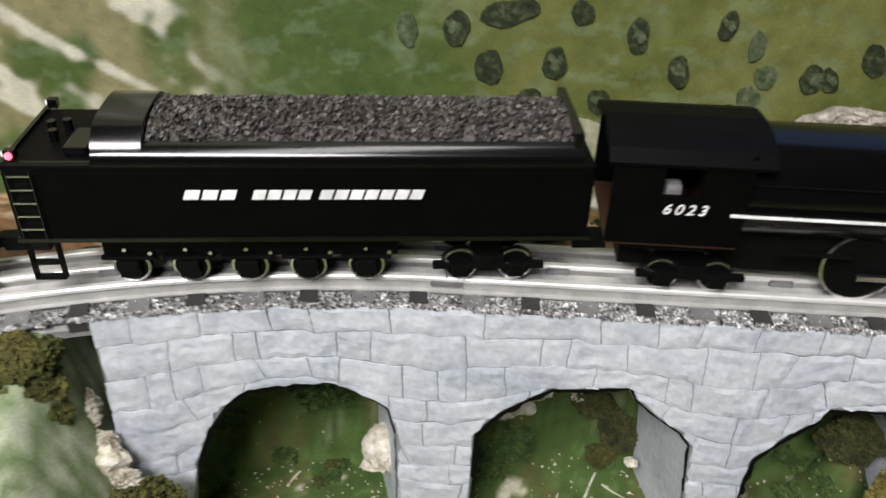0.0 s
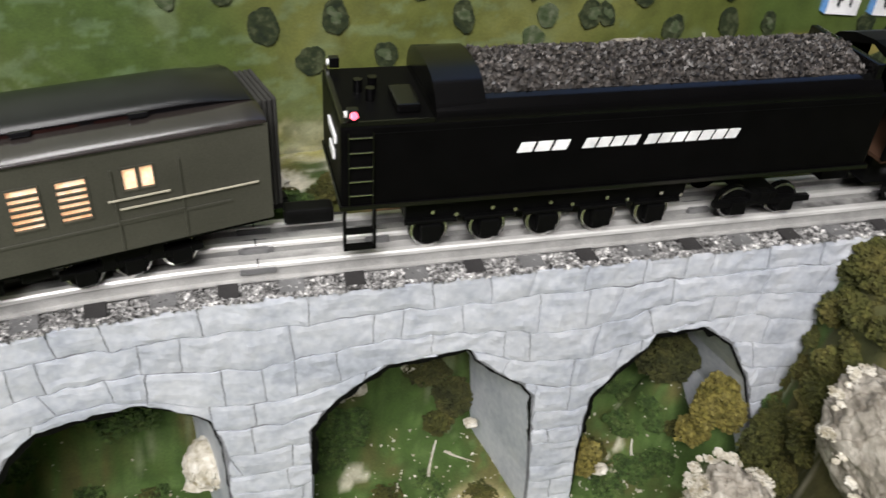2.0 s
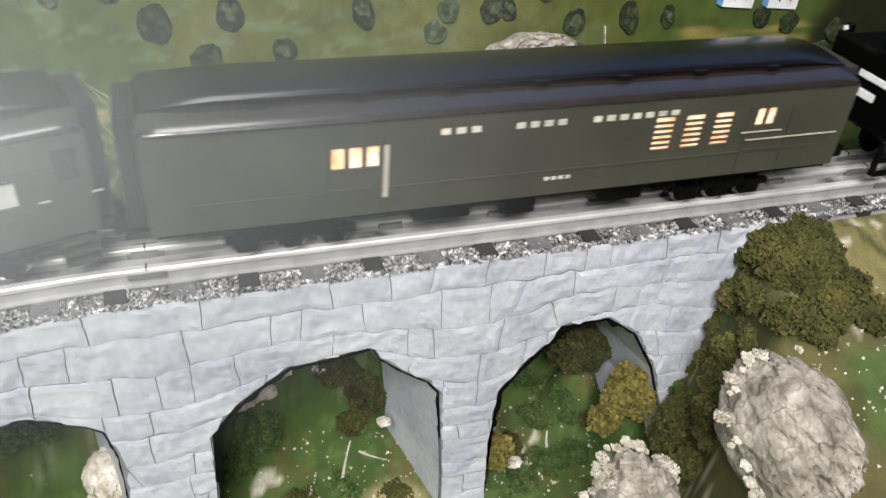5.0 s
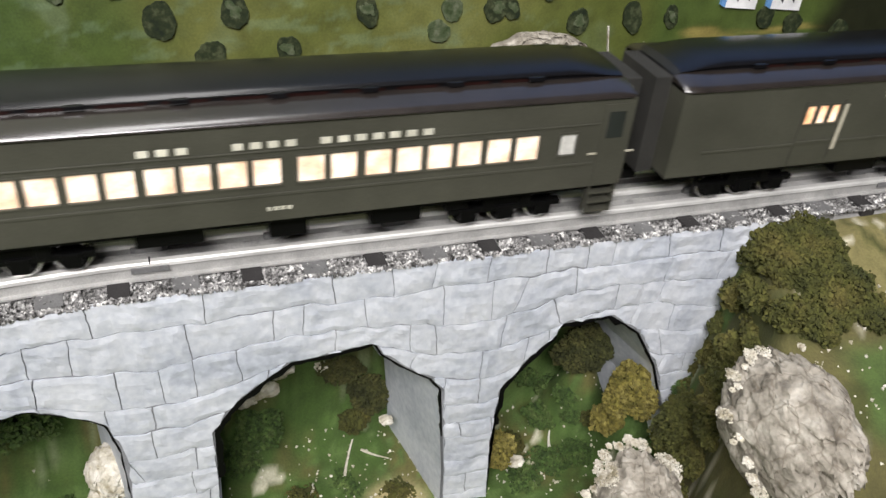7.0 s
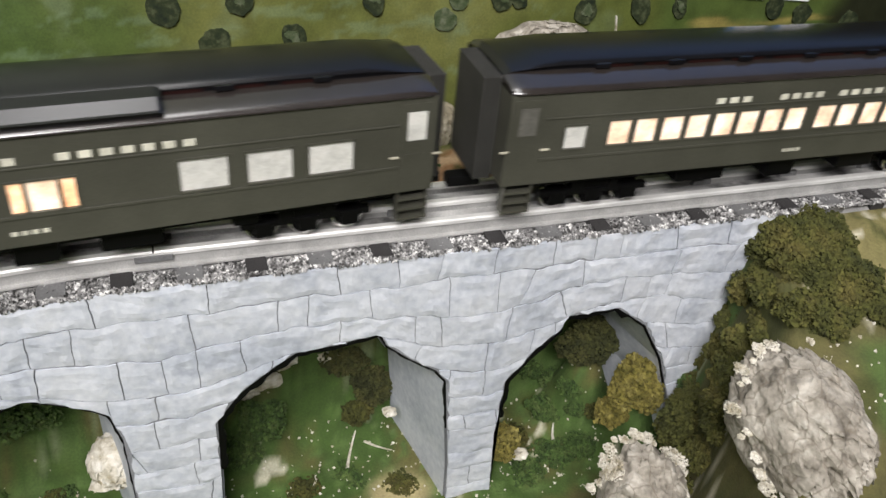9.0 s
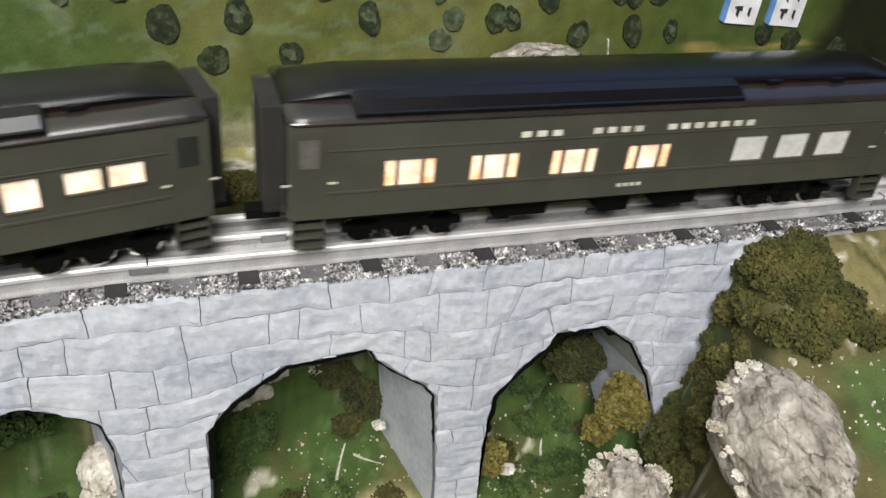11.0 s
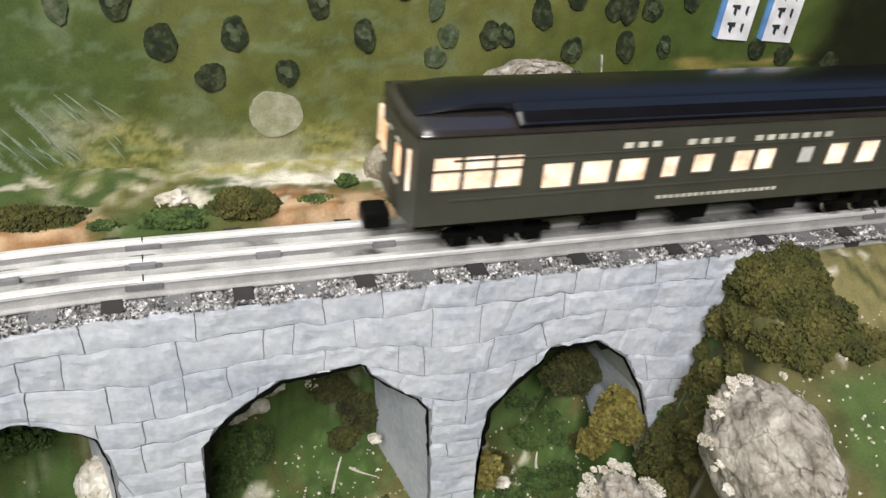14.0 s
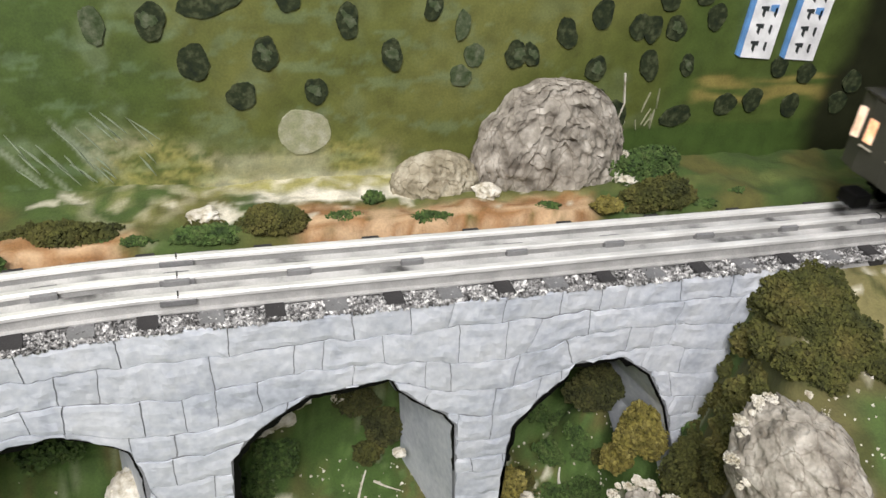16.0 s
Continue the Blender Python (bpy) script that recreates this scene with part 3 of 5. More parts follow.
# ---- rocks ----
def rock(name, centre, size, seed, mat, label, rough=0.25, sub=4, rz=0.0, ridge=0.0):
    """A rock casting; ridge adds the flaked upright ribs of a bark mould."""
    bm = bmesh.new()
    bmesh.ops.create_icosphere(bm, subdivisions=sub, radius=1)
    for v in bm.verts:
        p = v.co.copy()
        q = p * 1.3 + Vector((seed * 3.7, seed, 0))
        n1 = noise.noise(q * 1.2)
        n2 = abs(noise.noise(q * 2.6))
        n3 = abs(noise.noise(q * 6.0))
        n4 = noise.cell(q * 2.2) * 0.06
        d = 1 + rough * (0.7 * n1 - 0.8 * n2 - 0.45 * n3) + n4 * rough * 2
        v.co = Vector((p.x * size[0], p.y * size[1], p.z * size[2])) * d
        if ridge:
            k = Vector((p.x * 6.0 + 1.5 * n1, p.y * 6.0, p.z * 3.2 + seed))
            flake = abs(noise.noise(k * 0.6)) + 0.55 * abs(noise.noise(k * 1.3)) + 0.22 * noise.cell(k * 0.9 + Vector((n1, n3, n1)) * 1.5) + 0.16 * noise.noise(k * 4.0)
            v.co.y += ridge * (flake - 0.55)
            v.co.z += ridge * 0.5 * (flake - 0.55) * (1 - abs(p.z))
    bmesh.ops.rotate(bm, verts=bm.verts[:], matrix=Matrix.Rotation(rz, 3, "Y"))
    ob = part(name, bm, mat, smooth=0.9 if ridge else False)
    ob.location = centre
    return tagged(ob, label, "rock", "rocks")


big_rock = rock("boulder", (0.1145, 0.131, 0.193), (0.0565, 0.019, 0.0600), 3, M_ROCK, "large round grey rock casting standing against the backdrop", rough=0.055, sub=6, ridge=0.0075)
rock("boulder", (0.033, 0.128, 0.180), (0.0318, 0.014, 0.0245), 8, M_ROCK_TAN, "smaller tan-grey rock beside the large boulder", rough=0.07, sub=5, ridge=0.004)
near_rock = rock("boulder", (0.159, -0.118, 0.136), (0.0290, 0.041, 0.037), 11, M_ROCK, "pale grey rough rock on the near bank", rough=0.12, sub=6, ridge=0.009)
left_rock = rock("plaster_outcrop", (-0.318, -0.052, 0.098), (0.012, 0.008, 0.014), 41, M_PLASTER, "white plaster outcrop along the bridge's foot", rough=0.4, sub=3)
slab_rock = rock("boulder", (-0.170, 0.018, 0.046), (0.017, 0.014, 0.017), 52, M_PLASTER, "pale plaster slab under the arch", rough=0.10, sub=5, ridge=0.0045)
foot_rock = rock("boulder", (0.114, -0.080, 0.042), (0.026, 0.028, 0.040), 14, M_ROCK, "pale rough rock at the foot of the bank", rough=0.2, sub=5, ridge=0.007)
for i, (x, y, z, r) in enumerate([(-0.118, 0.106, 0.180, 0.008), (0.066, 0.113, 0.180, 0.008), (0.172, 0.112, 0.182, 0.006),
                                 (-0.172, 0.028, 0.024, 0.014),
                                 (-0.340, -0.078, 0.128, 0.004), (-0.302, -0.080, 0.072, 0.005), (-0.345, -0.06, 0.150, 0.004), (-0.084, 0.059, 0.052, 0.010), (-0.070, 0.062, 0.062, 0.009), (-0.094, 0.058, 0.044, 0.007), (-0.040, 0.062, 0.058, 0.006), (-0.006, 0.032, 0.030, 0.004), (0.074, -0.006, 0.010, 0.005)] ):
    rock("plaster_outcrop", (x, y, z), (r * 1.3, r, r * 0.75), 20 + i, M_PLASTER, "small white plaster outcrop on the ground", rough=0.5, sub=3)


# pale broken twigs lying in the gorge
rng = random.Random(31)
for x, y, dx, dy in ((-0.036, 0.020, 0.010, 0.020), (-0.020, 0.034, 0.014, -0.009), (-0.060, 0.012, 0.004, 0.008), (0.108, 0.008, 0.003, 0.012), (-0.190, 0.010, 0.012, 0.010), (-0.240, 0.020, 0.006, 0.012)):
    rings = []
    for k in range(5):
        u, w = k / 4, 0.0011 * (1 - 0.15 * k) + 0.0002
        px_, py_ = x + dx * u + 0.001 * math.sin(3 * u + x * 90), y + dy * u
        base = height(px_, py_) + 0.0012
        rings.append([(px_ + w * math.cos(a), py_, base + w * math.sin(a)) for a in (0.4, 1.9, 3.5, 5.1)])
    tagged(part("twig", loft(bmesh.new(), rings), M_PLASTER), "pale dry twig lying on the grass", "twig", "twigs")

def flecks(count, seed):
    """Pale crumbs strewn over the grass."""
    rng = random.Random(seed)
    verts, faces = [], []
    for _ in range(count):
        if rng.random() < 0.75:
            x, y = rng.uniform(-0.30, 0.15), rng.uniform(-0.03, 0.055)
        else:
            x, y = rng.uniform(0.19, 0.30), rng.uniform(-0.17, -0.06)
        r = rng.choice((0.0006, 0.0008, 0.0010, 0.0015))
        c = Vector((x, y, height(x, y) + 0.0004))
        turn = Euler((rng.uniform(0, 6), rng.uniform(0, 6), rng.uniform(0, 6))).to_matrix()
        k = len(verts)
        for q in ((1, 0, 0), (-0.8, 0.6, 0), (-0.3, -0.9, 0.1), (0.1, 0.2, 0.8), (0, 0.1, -0.7)):
            verts.append(c + turn @ Vector(q) * r)
        faces += [(k, k + 1, k + 3), (k + 1, k + 2, k + 3), (k + 2, k, k + 3), (k + 1, k, k + 4), (k + 2, k + 1, k + 4), (k, k + 2, k + 4)]
    me = bpy.data.meshes.new("plaster_crumbs")
    me.from_pydata(verts, [], faces)
    me.materials.append(M_PLASTER)
    tagged(new("plaster_crumbs", me), "pale plaster crumbs strewn over the grass", "crumbs", kind="stuff")


flecks(900, 6)

# ---- foam bushes ----
def bush(centre, size, count, mat, label, seed, grain=0.0024, name="bush", category="bush", group="foam bushes"):
    """A ragged clump of many small crumbs of foam."""
    rng = random.Random(seed)
    verts, faces = [], []
    grain *= 0.78
    for _ in range(int(count * 2.6)):
        while True:
            p = Vector((rng.uniform(-1, 1), rng.uniform(-1, 1), rng.uniform(-0.6, 1)))
            if 0.35 < p.length < 1:
                break
        p *= 0.82 + 0.38 * noise.noise(p * 1.7 + Vector((seed, 0, 0)))
        c = Vector(centre) + Vector((p.x * size[0], p.y * size[1], p.z * size[2]))
        r = grain * rng.uniform(0.5, 1.25)
        turn = Euler((rng.uniform(0, 6), rng.uniform(0, 6), rng.uniform(0, 6))).to_matrix()
        k = len(verts)
        for q in ((1, 0, 0), (-0.8, 0.5, 0), (0, -0.9, 0.3), (0.1, 0.3, 0.95), (0, 0.2, -0.8)):
            verts.append(c + turn @ Vector(q) * r * rng.uniform(0.7, 1.2))
        faces += [(k, k + 1, k + 3), (k + 1, k + 2, k + 3), (k + 2, k, k + 3), (k + 1, k, k + 4), (k + 2, k + 1, k + 4), (k, k + 2, k + 4)]
    me = bpy.data.meshes.new(name)
    me.from_pydata(verts, [], faces)
    me.materials.append(mat)
    return tagged(new(name, me), label, category, group)


RIMS = [
    (big_rock, (0.166, 0.118, 0.182), (0.005, 0.004, 0.006), 160), (big_rock, (0.172, 0.124, 0.190), (0.004, 0.005, 0.010), 130),
    (left_rock, (-0.322, -0.047, 0.130), (0.006, 0.006, 0.016), 160), (left_rock, (-0.317, -0.050, 0.108), (0.007, 0.006, 0.012), 160), (left_rock, (-0.308, -0.056, 0.088), (0.011, 0.006, 0.007), 160),
    (foot_rock, (0.094, -0.074, 0.070), (0.010, 0.010, 0.004), 110), (foot_rock, (0.134, -0.076, 0.066), (0.008, 0.012, 0.005), 110),
]
rng = random.Random(9)
for rock_, (rx, ry, rz), arcs in ((near_rock, (0.0300, 0.041, 0.037), ((95, 245), (-55, 65))), (foot_rock, (0.026, 0.028, 0.040), ((10, 190),))):
    for lo, hi in arcs:
        for k in range(int((hi - lo) / 6)):
            if rng.random() < 0.35:
                continue
            a = math.radians(lo + 6 * k + rng.uniform(-5, 5))
            grow, w = rng.uniform(0.94, 1.20), rng.uniform(0.0006, 0.0028)
            at = rock_.location + Vector((rx * math.cos(a), 0.74 * ry * math.sin(a), 0.70 * rz * math.sin(a))) * grow
            RIMS.append((rock_, tuple(at), (w * 1.8, w * 2.2, w), int(10 + 7000 * w)))
for i, (stone, c, size, count) in enumerate(RIMS):
    rim = bush(c, size, count * 3, M_PLASTER, "broken white plaster crumbs", 700 + i, grain=0.0010, name="plaster_rim", category="", group="")
    rim.parent = stone
    rim.matrix_parent_inverse = Matrix.Translation(-stone.location)

BUSHES = [
    ((0.222, -0.050, 0.163), (0.036, 0.026, 0.026), 3600, 0), ((0.200, -0.060, 0.146), (0.028, 0.024, 0.024), 2400, 0), ((0.182, -0.056, 0.120), (0.020, 0.020, 0.026), 1800, 0), ((0.172, -0.062, 0.092), (0.018, 0.018, 0.026), 1300, 0), 
    ((0.149, -0.008, 0.058), (0.022, 0.016, 0.027), 1700, 2), ((0.138, -0.004, 0.034), (0.014, 0.012, 0.014), 500, 2), ((0.162, -0.040, 0.050), (0.014, 0.016, 0.024), 800, 0), ((0.131, 0.030, 0.066), (0.023, 0.015, 0.023), 1500, 3),
    ((-0.078, 0.090, 0.183), (0.024, 0.012, 0.011), 1300, 0), ((-0.116, 0.088, 0.178), (0.024, 0.010, 0.005), 900, 1), ((-0.20, 0.098, 0.179), (0.04, 0.012, 0.007), 1100, 0), ((0.185, 0.090, 0.182), (0.034, 0.016, 0.013), 1900, 0), ((0.142, 0.084, 0.180), (0.012, 0.008, 0.006), 360, 2),
    ((0.206, -0.048, 0.176), (0.026, 0.018, 0.016), 2000, 0), ((0.214, -0.064, 0.168), (0.026, 0.016, 0.014), 1600, 0), ((0.226, -0.040, 0.172), (0.022, 0.014, 0.018), 1300, 0), ((0.262, -0.046, 0.168), (0.012, 0.008, 0.007), 300, 0), ((0.190, 0.122, 0.186), (0.034, 0.018, 0.017), 2000, 1), ((-0.342, -0.060, 0.176), (0.020, 0.015, 0.018), 1500, 0), ((-0.334, -0.062, 0.164), (0.012, 0.010, 0.016), 800, 0), ((-0.362, -0.066, 0.172), (0.016, 0.014, 0.014), 900, 0), ((-0.294, -0.064, 0.072), (0.024, 0.015, 0.024), 1400, 0), ((-0.338, -0.060, 0.140), (0.014, 0.010, 0.016), 700, 0),
    ((-0.086, 0.046, 0.026), (0.018, 0.012, 0.020), 700, 1), ((-0.014, 0.054, 0.032), (0.015, 0.010, 0.024), 700, 3), ((-0.030, 0.058, 0.056), (0.017, 0.010, 0.011), 500, 3), ((-0.024, 0.046, 0.020), (0.012, 0.010, 0.010), 300, 0), ((0.060, -0.006, 0.024), (0.010, 0.012, 0.020), 420, 2), ((-0.22, 0.05, 0.07), (0.030, 0.014, 0.036), 1200, 1), ((-0.012, 0.116, 0.179), (0.008, 0.006, 0.005), 160, 1),
]
for i, (c, size, count, kind_) in enumerate(BUSHES):
    bush(c, size, count, (M_BUSH_OLIVE, M_BUSH_GREEN, M_BUSH_YELLOW, M_BUSH_DARK)[kind_], ("olive brown foam bush on the bank", "dark green foam bush under the bridge", "yellow-olive foam bush at the pier's foot", "dark brown-green foam bush in the gorge")[kind_], i + 1)

rng = random.Random(77)
for i in range(150):
    y = rng.uniform(-0.135, -0.022)
    rim = 0.168 + 0.45 * (y - YC + 0.035)
    x = rim + (rng.uniform(-0.012, 0.03) if i % 3 else rng.uniform(0.03, 0.12))
    if math.hypot(x - 0.162, (y + 0.116) * 1.1) < 0.046 or x > 0.34 + y or (y > -0.03 and x < 0.185) or (x > 0.232 and y > -0.075) or (x > 0.2 and y < -0.085):
        continue
    w = rng.uniform(0.008, 0.017)
    bush((x, y, height(x, y)), (w, w, w * 0.7), int(420 * (w / 0.014) ** 2), M_BUSH_OLIVE, "olive brown foam foliage covering the near bank", 100 + i, grain=0.0022)
# foam that has crept over the bridge's end
for i in range(64):
    z = rng.uniform(0.055, 0.186)
    lim = 0.1696 + 0.018 * smooth01(0.06, 0.14, z)
    x, y = lim + rng.uniform(-0.003, 0.028), -0.020 - rng.uniform(0.0, 0.016)
    w = rng.uniform(0.006, 0.012)
    k = 1 if rng.random() < 0.2 else 0
    bush((x, y, z), (w, w * 0.8, w), int(330 * (w / 0.01) ** 2), (M_BUSH_OLIVE, M_BUSH_GREEN)[k], ("olive foam creeping over the bridge's end", "green foam creeping over the bridge's end")[k], 500 + i, grain=0.0020)
for i in range(34):
    x, y = rng.uniform(-0.29, 0.15), rng.uniform(-0.01, 0.078)
    w = rng.uniform(0.008, 0.017)
    k = rng.choice((0, 1, 1, 1))
    bush((x, y, height(x, y) - 0.002), (w, w, w * 0.5), int(320 * (w / 0.012) ** 2), (M_BUSH_OLIVE, M_BUSH_GREEN)[k], ("olive foam tuft in the gorge", "dark green foam tuft in the gorge")[k], 200 + i, grain=0.0020)
for i in range(16):
    x = rng.uniform(-0.26, 0.30)
    y = rng.uniform(0.074, 0.10)
    w = rng.uniform(0.006, 0.012)
    bush((x, y, height(x, y) - 0.001), (w * 1.5, w * 0.7, w * 0.4), int(200 * (w / 0.01) ** 2), M_BUSH_GREEN if i % 3 else M_BUSH_OLIVE, "low foam grass tuft behind the track", 300 + i, grain=0.0018)

# ---- the stone arch bridge ----
ARCHES = [
    [(-0.297, -0.02), (-0.293, 0.04), (-0.285, 0.077), (-0.275, 0.104), (-0.263, 0.122), (-0.250, 0.133), (-0.225, 0.136), (-0.200, 0.137), (-0.178, 0.126), (-0.166, 0.117), (-0.161, 0.095), (-0.160, -0.02)],
    [(-0.118, -0.02), (-0.115, 0.054), (-0.114, 0.100), (-0.102, 0.117), (-0.086, 0.130), (-0.073, 0.139), (-0.053, 0.1405), (-0.029, 0.144), (-0.025, 0.135), (-0.011, 0.122), (0.004, 0.111), (0.011, 0.101), (0.018, 0.03), (0.020, -0.02)],
    [(0.050, -0.02), (0.046, 0.053), (0.048, 0.093), (0.064, 0.115), (0.078, 0.128), (0.077, 0.1365), (0.092, 0.1365), (0.111, 0.1375), (0.134, 0.120), (0.153, 0.089), (0.168, 0.05), (0.172, -0.02)],
]
DECK, LEFT, RIGHT = 0.1905, -0.325, 0.215


SKEW = 0.016  # the pier flanks run back at a slant


def jagged(arch, seed):
    """The arch's outline as the stones leave it: broken into short uneven steps, cut outwards."""
    rng = random.Random(seed)
    cx = sum(p[0] for p in arch) / len(arch)
    out = []
    for (x0, z0), (x1, z1) in zip(arch, arch[1:]):
        length = math.hypot(x1 - x0, z1 - z0)
        k = 0.0
        while k < length:
            x, z = x0 + (x1 - x0) * k / length, z0 + (z1 - z0) * k / length
            away = Vector((x - cx, z - 0.075)).normalized() * (rng.uniform(0.0, 0.0024) if z > 0.07 else rng.uniform(0, 0.0006))
            out.append((x + away.x, z + away.y))
            k += rng.uniform(0.0022, 0.0062)
    return out + [arch[-1]]


EDGES = [jagged(arch, k + 40) for k, arch in enumerate(ARCHES)]


def bridge_solid():
    """The masonry body: one outline with three open arches, carried back and bent along the line."""
    outline = [(RIGHT, -0.02)]
    top = DECK - 0.0055
    outline += [(RIGHT, top)] + [(RIGHT + (LEFT - RIGHT) * i / 40, top) for i in range(1, 40)] + [(LEFT, top), (LEFT, -0.02)]
    outer = len(outline)
    for arch in ARCHES:
        outline += arch
    bm = bmesh.new()
    front = [bm.verts.new((s, 0, z)) for s, z in outline]
    back = [bm.verts.new((s - (SKEW if i >= outer else 0), 1, z)) for i, (s, z) in enumerate(outline)]
    bm.faces.new(front)
    bm.faces.new(list(reversed(back)))
    for i in range(len(front)):
        j = (i + 1) % len(front)
        bm.faces.new((front[i], back[i], back[j], front[j]))
    bmesh.ops.triangulate(bm, faces=[f for f in bm.faces if len(f.verts) > 4])
    for v in bm.verts:
        v.co = bent(v.co.x, FACE + 0.0007 if v.co.y < 0.5 else 0.036, v.co.z)
    bmesh.ops.recalc_face_normals(bm, faces=bm.faces[:])
    return bm


bridge = thing("stone_bridge", "grey painted stone arch railway bridge with three arches", "bridge")
part("masonry_core", bridge_solid(), M_JOINT, bridge)


def in_arch(s, z):
    for arch in EDGES:
        hit = False
        for (x0, z0), (x1, z1) in zip(arch, arch[1:] + arch[:1]):
            if (z0 > z) != (z1 > z) and s < x0 + (z - z0) * (x1 - x0) / (z1 - z0):
                hit = not hit
        if hit:
            return True
    return False


def to_arch(s, z):
    """The nearest point on an arch's edge."""
    best = None
    for arch in EDGES:
        for (x0, z0), (x1, z1) in zip(arch, arch[1:]):
            dx, dz = x1 - x0, z1 - z0
            k = min(1, max(0, ((s - x0) * dx + (z - z0) * dz) / (dx * dx + dz * dz)))
            p = (x0 + k * dx, z0 + k * dz)
            d = math.hypot(p[0] - s, p[1] - z)
            if best is None or d < best[0]:
                best = (d, p)
    return best[1]


def sag(s, row):
    """The courses dip over the piers, the more the lower they lie."""
    knots = ((-0.40, 1.0), (-0.318, 1.0), (-0.23, 0.0), (-0.139, 1.0), (-0.050, 0.0), (0.034, 1.0), (0.105, 0.0), (0.195, 0.5), (0.30, 0.5))
    for (a, u), (b, v) in zip(knots, knots[1:]):
        if a <= s <= b:
            return -(u + (v - u) * smooth01(a, b, s)) * (0.0, 0.0015, 0.008, 0.0165, 0.019)[min(row, 4)]
    return 0.0


def stones():
    rng = random.Random(12)
    z, row = DECK + 0.0006, 0
    while z > -0.01:
        h = rng.uniform(0.013, 0.022) if row else 0.0165
        s, lean = LEFT + rng.uniform(-0.0015, 0.001), 0.0
        wave = lambda q, k: sag(q, k) + 0.0038 * nz(q, k * 0.37, 0, 18) + 0.0018 * nz(q, k * 0.7, 4, 75) if k else 0.0
        while s < RIGHT:
            w = rng.choice((rng.uniform(0.012, 0.024), rng.uniform(0.026, 0.042), rng.uniform(0.036, 0.062)))
            s1 = min(s + w, RIGHT)
            lean1 = rng.uniform(-0.0022, 0.0022) if rng.random() < 0.75 else rng.uniform(-0.008, 0.008)
            nx, nzc = max(4, round((s1 - s) / 0.0030)), 6
            gap, proud = rng.uniform(0.00010, 0.00042), rng.uniform(0.0, 0.0005)
            pts, keep = {}, []
            inside = {}
            for j in range(nzc + 1):
                for i in range(nx + 1):
                    fs, fz = i / nx, j / nzc
                    ss = s + gap + (s1 - s - 2 * gap) * fs + (lean + (lean1 - lean) * fs) * (fz - 0.5)
                    zz = z - 1.5 * gap - (h - 3 * gap) * fz + (wave(ss, row) * (1 - fz) + wave(ss, row + 1) * fz)
                    ss, zz = ss + 0.0007 * nz(ss, zz, 5, 120) + 0.0005 * nz(ss, zz, 8, 300), zz + (0.0015 * nz(ss, zz, 9, 120) + 0.0008 * nz(ss, zz, 2, 300) if row or j else 0.0)
                    inside[i, j] = in_arch(ss, zz)
                    if inside[i, j]:
                        ss, zz = to_arch(ss, zz)
                    rim = i in (0, nx) or j in (0, nzc)
                    pts[i, j] = (ss, FACE - proud + 0.0008 * nz(ss, zz, 0, 60) - (0.0 if rim else 0.00030 + 0.0008 * nz(ss, zz, 0, 130)), zz)
            for j in range(nzc):
                for i in range(nx):
                    q = [(i, j), (i + 1, j), (i + 1, j + 1), (i, j + 1)]
                    if sum(inside[c] for c in q) < 4:
                        keep.append(q)
            if len(keep) > 2:
                bm = bmesh.new()
                vs = {}
                for q in keep:
                    for c in q:
                        if c not in vs:
                            vs[c] = bm.verts.new(bent(*pts[c]))
                    bm.faces.new([vs[c] for c in q])
                rimed = [e for e in bm.edges if len(e.link_faces) == 1]
                out = bmesh.ops.extrude_edge_only(bm, edges=rimed)
                for v in out["geom"]:
                    if isinstance(v, bmesh.types.BMVert):
                        v.co.y += 0.003
                bmesh.ops.recalc_face_normals(bm, faces=bm.faces[:])
                part("stone", bm, M_STONE, bridge, smooth=False)
            s, lean = s1, lean1
        z -= h
        row += 1


# pier flanks and arch undersides, plastered like the face
def soffit(arch, name):
    bm = bmesh.new()
    rows = []
    for s, z in arch:
        rows.append([bm.verts.new(bent(s - SKEW * k / 6, FACE + 0.0018 + (0.0375 - FACE - 0.0018) * k / 6, z) + Vector((0.0, 0, -0.0012))) for k in range(7)])
    for a, b in zip(rows, rows[1:]):
        for k in range(6):
            bm.faces.new((a[k], a[k + 1], b[k + 1], b[k]))
    cx = sum(p[0] for p in arch) / len(arch)
    for r, (s, _) in zip(rows, arch):
        for v in r:
            v.co.x += 0.0012 if s < cx else -0.0012
    bmesh.ops.recalc_face_normals(bm, faces=bm.faces[:])
    return part(name, bm, M_STONE, bridge)


for arch in ARCHES:
    soffit(arch, "arch_underside")


def dark_edging(arch, seed):
    """A ragged dark strip just behind the stones' face, showing inside the arch."""
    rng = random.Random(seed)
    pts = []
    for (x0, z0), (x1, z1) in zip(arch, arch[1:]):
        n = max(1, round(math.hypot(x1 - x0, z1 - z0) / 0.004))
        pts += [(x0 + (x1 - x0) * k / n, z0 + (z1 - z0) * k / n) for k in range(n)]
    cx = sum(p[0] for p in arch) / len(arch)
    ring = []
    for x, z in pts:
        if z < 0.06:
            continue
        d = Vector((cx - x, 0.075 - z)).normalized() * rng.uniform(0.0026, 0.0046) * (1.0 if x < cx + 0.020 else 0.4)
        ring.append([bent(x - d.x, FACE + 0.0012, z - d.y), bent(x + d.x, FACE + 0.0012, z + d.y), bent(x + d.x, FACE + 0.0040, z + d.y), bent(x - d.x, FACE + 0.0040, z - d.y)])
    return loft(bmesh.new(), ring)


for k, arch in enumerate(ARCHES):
    part("dark_edging", dark_edging(arch, k), M_BLACK_DULL, bridge, "ragged dark edge inside the arch")

# ---- track ----
railway = thing("railway_track", "three-rail toy railway track with bright steel rails", "track")
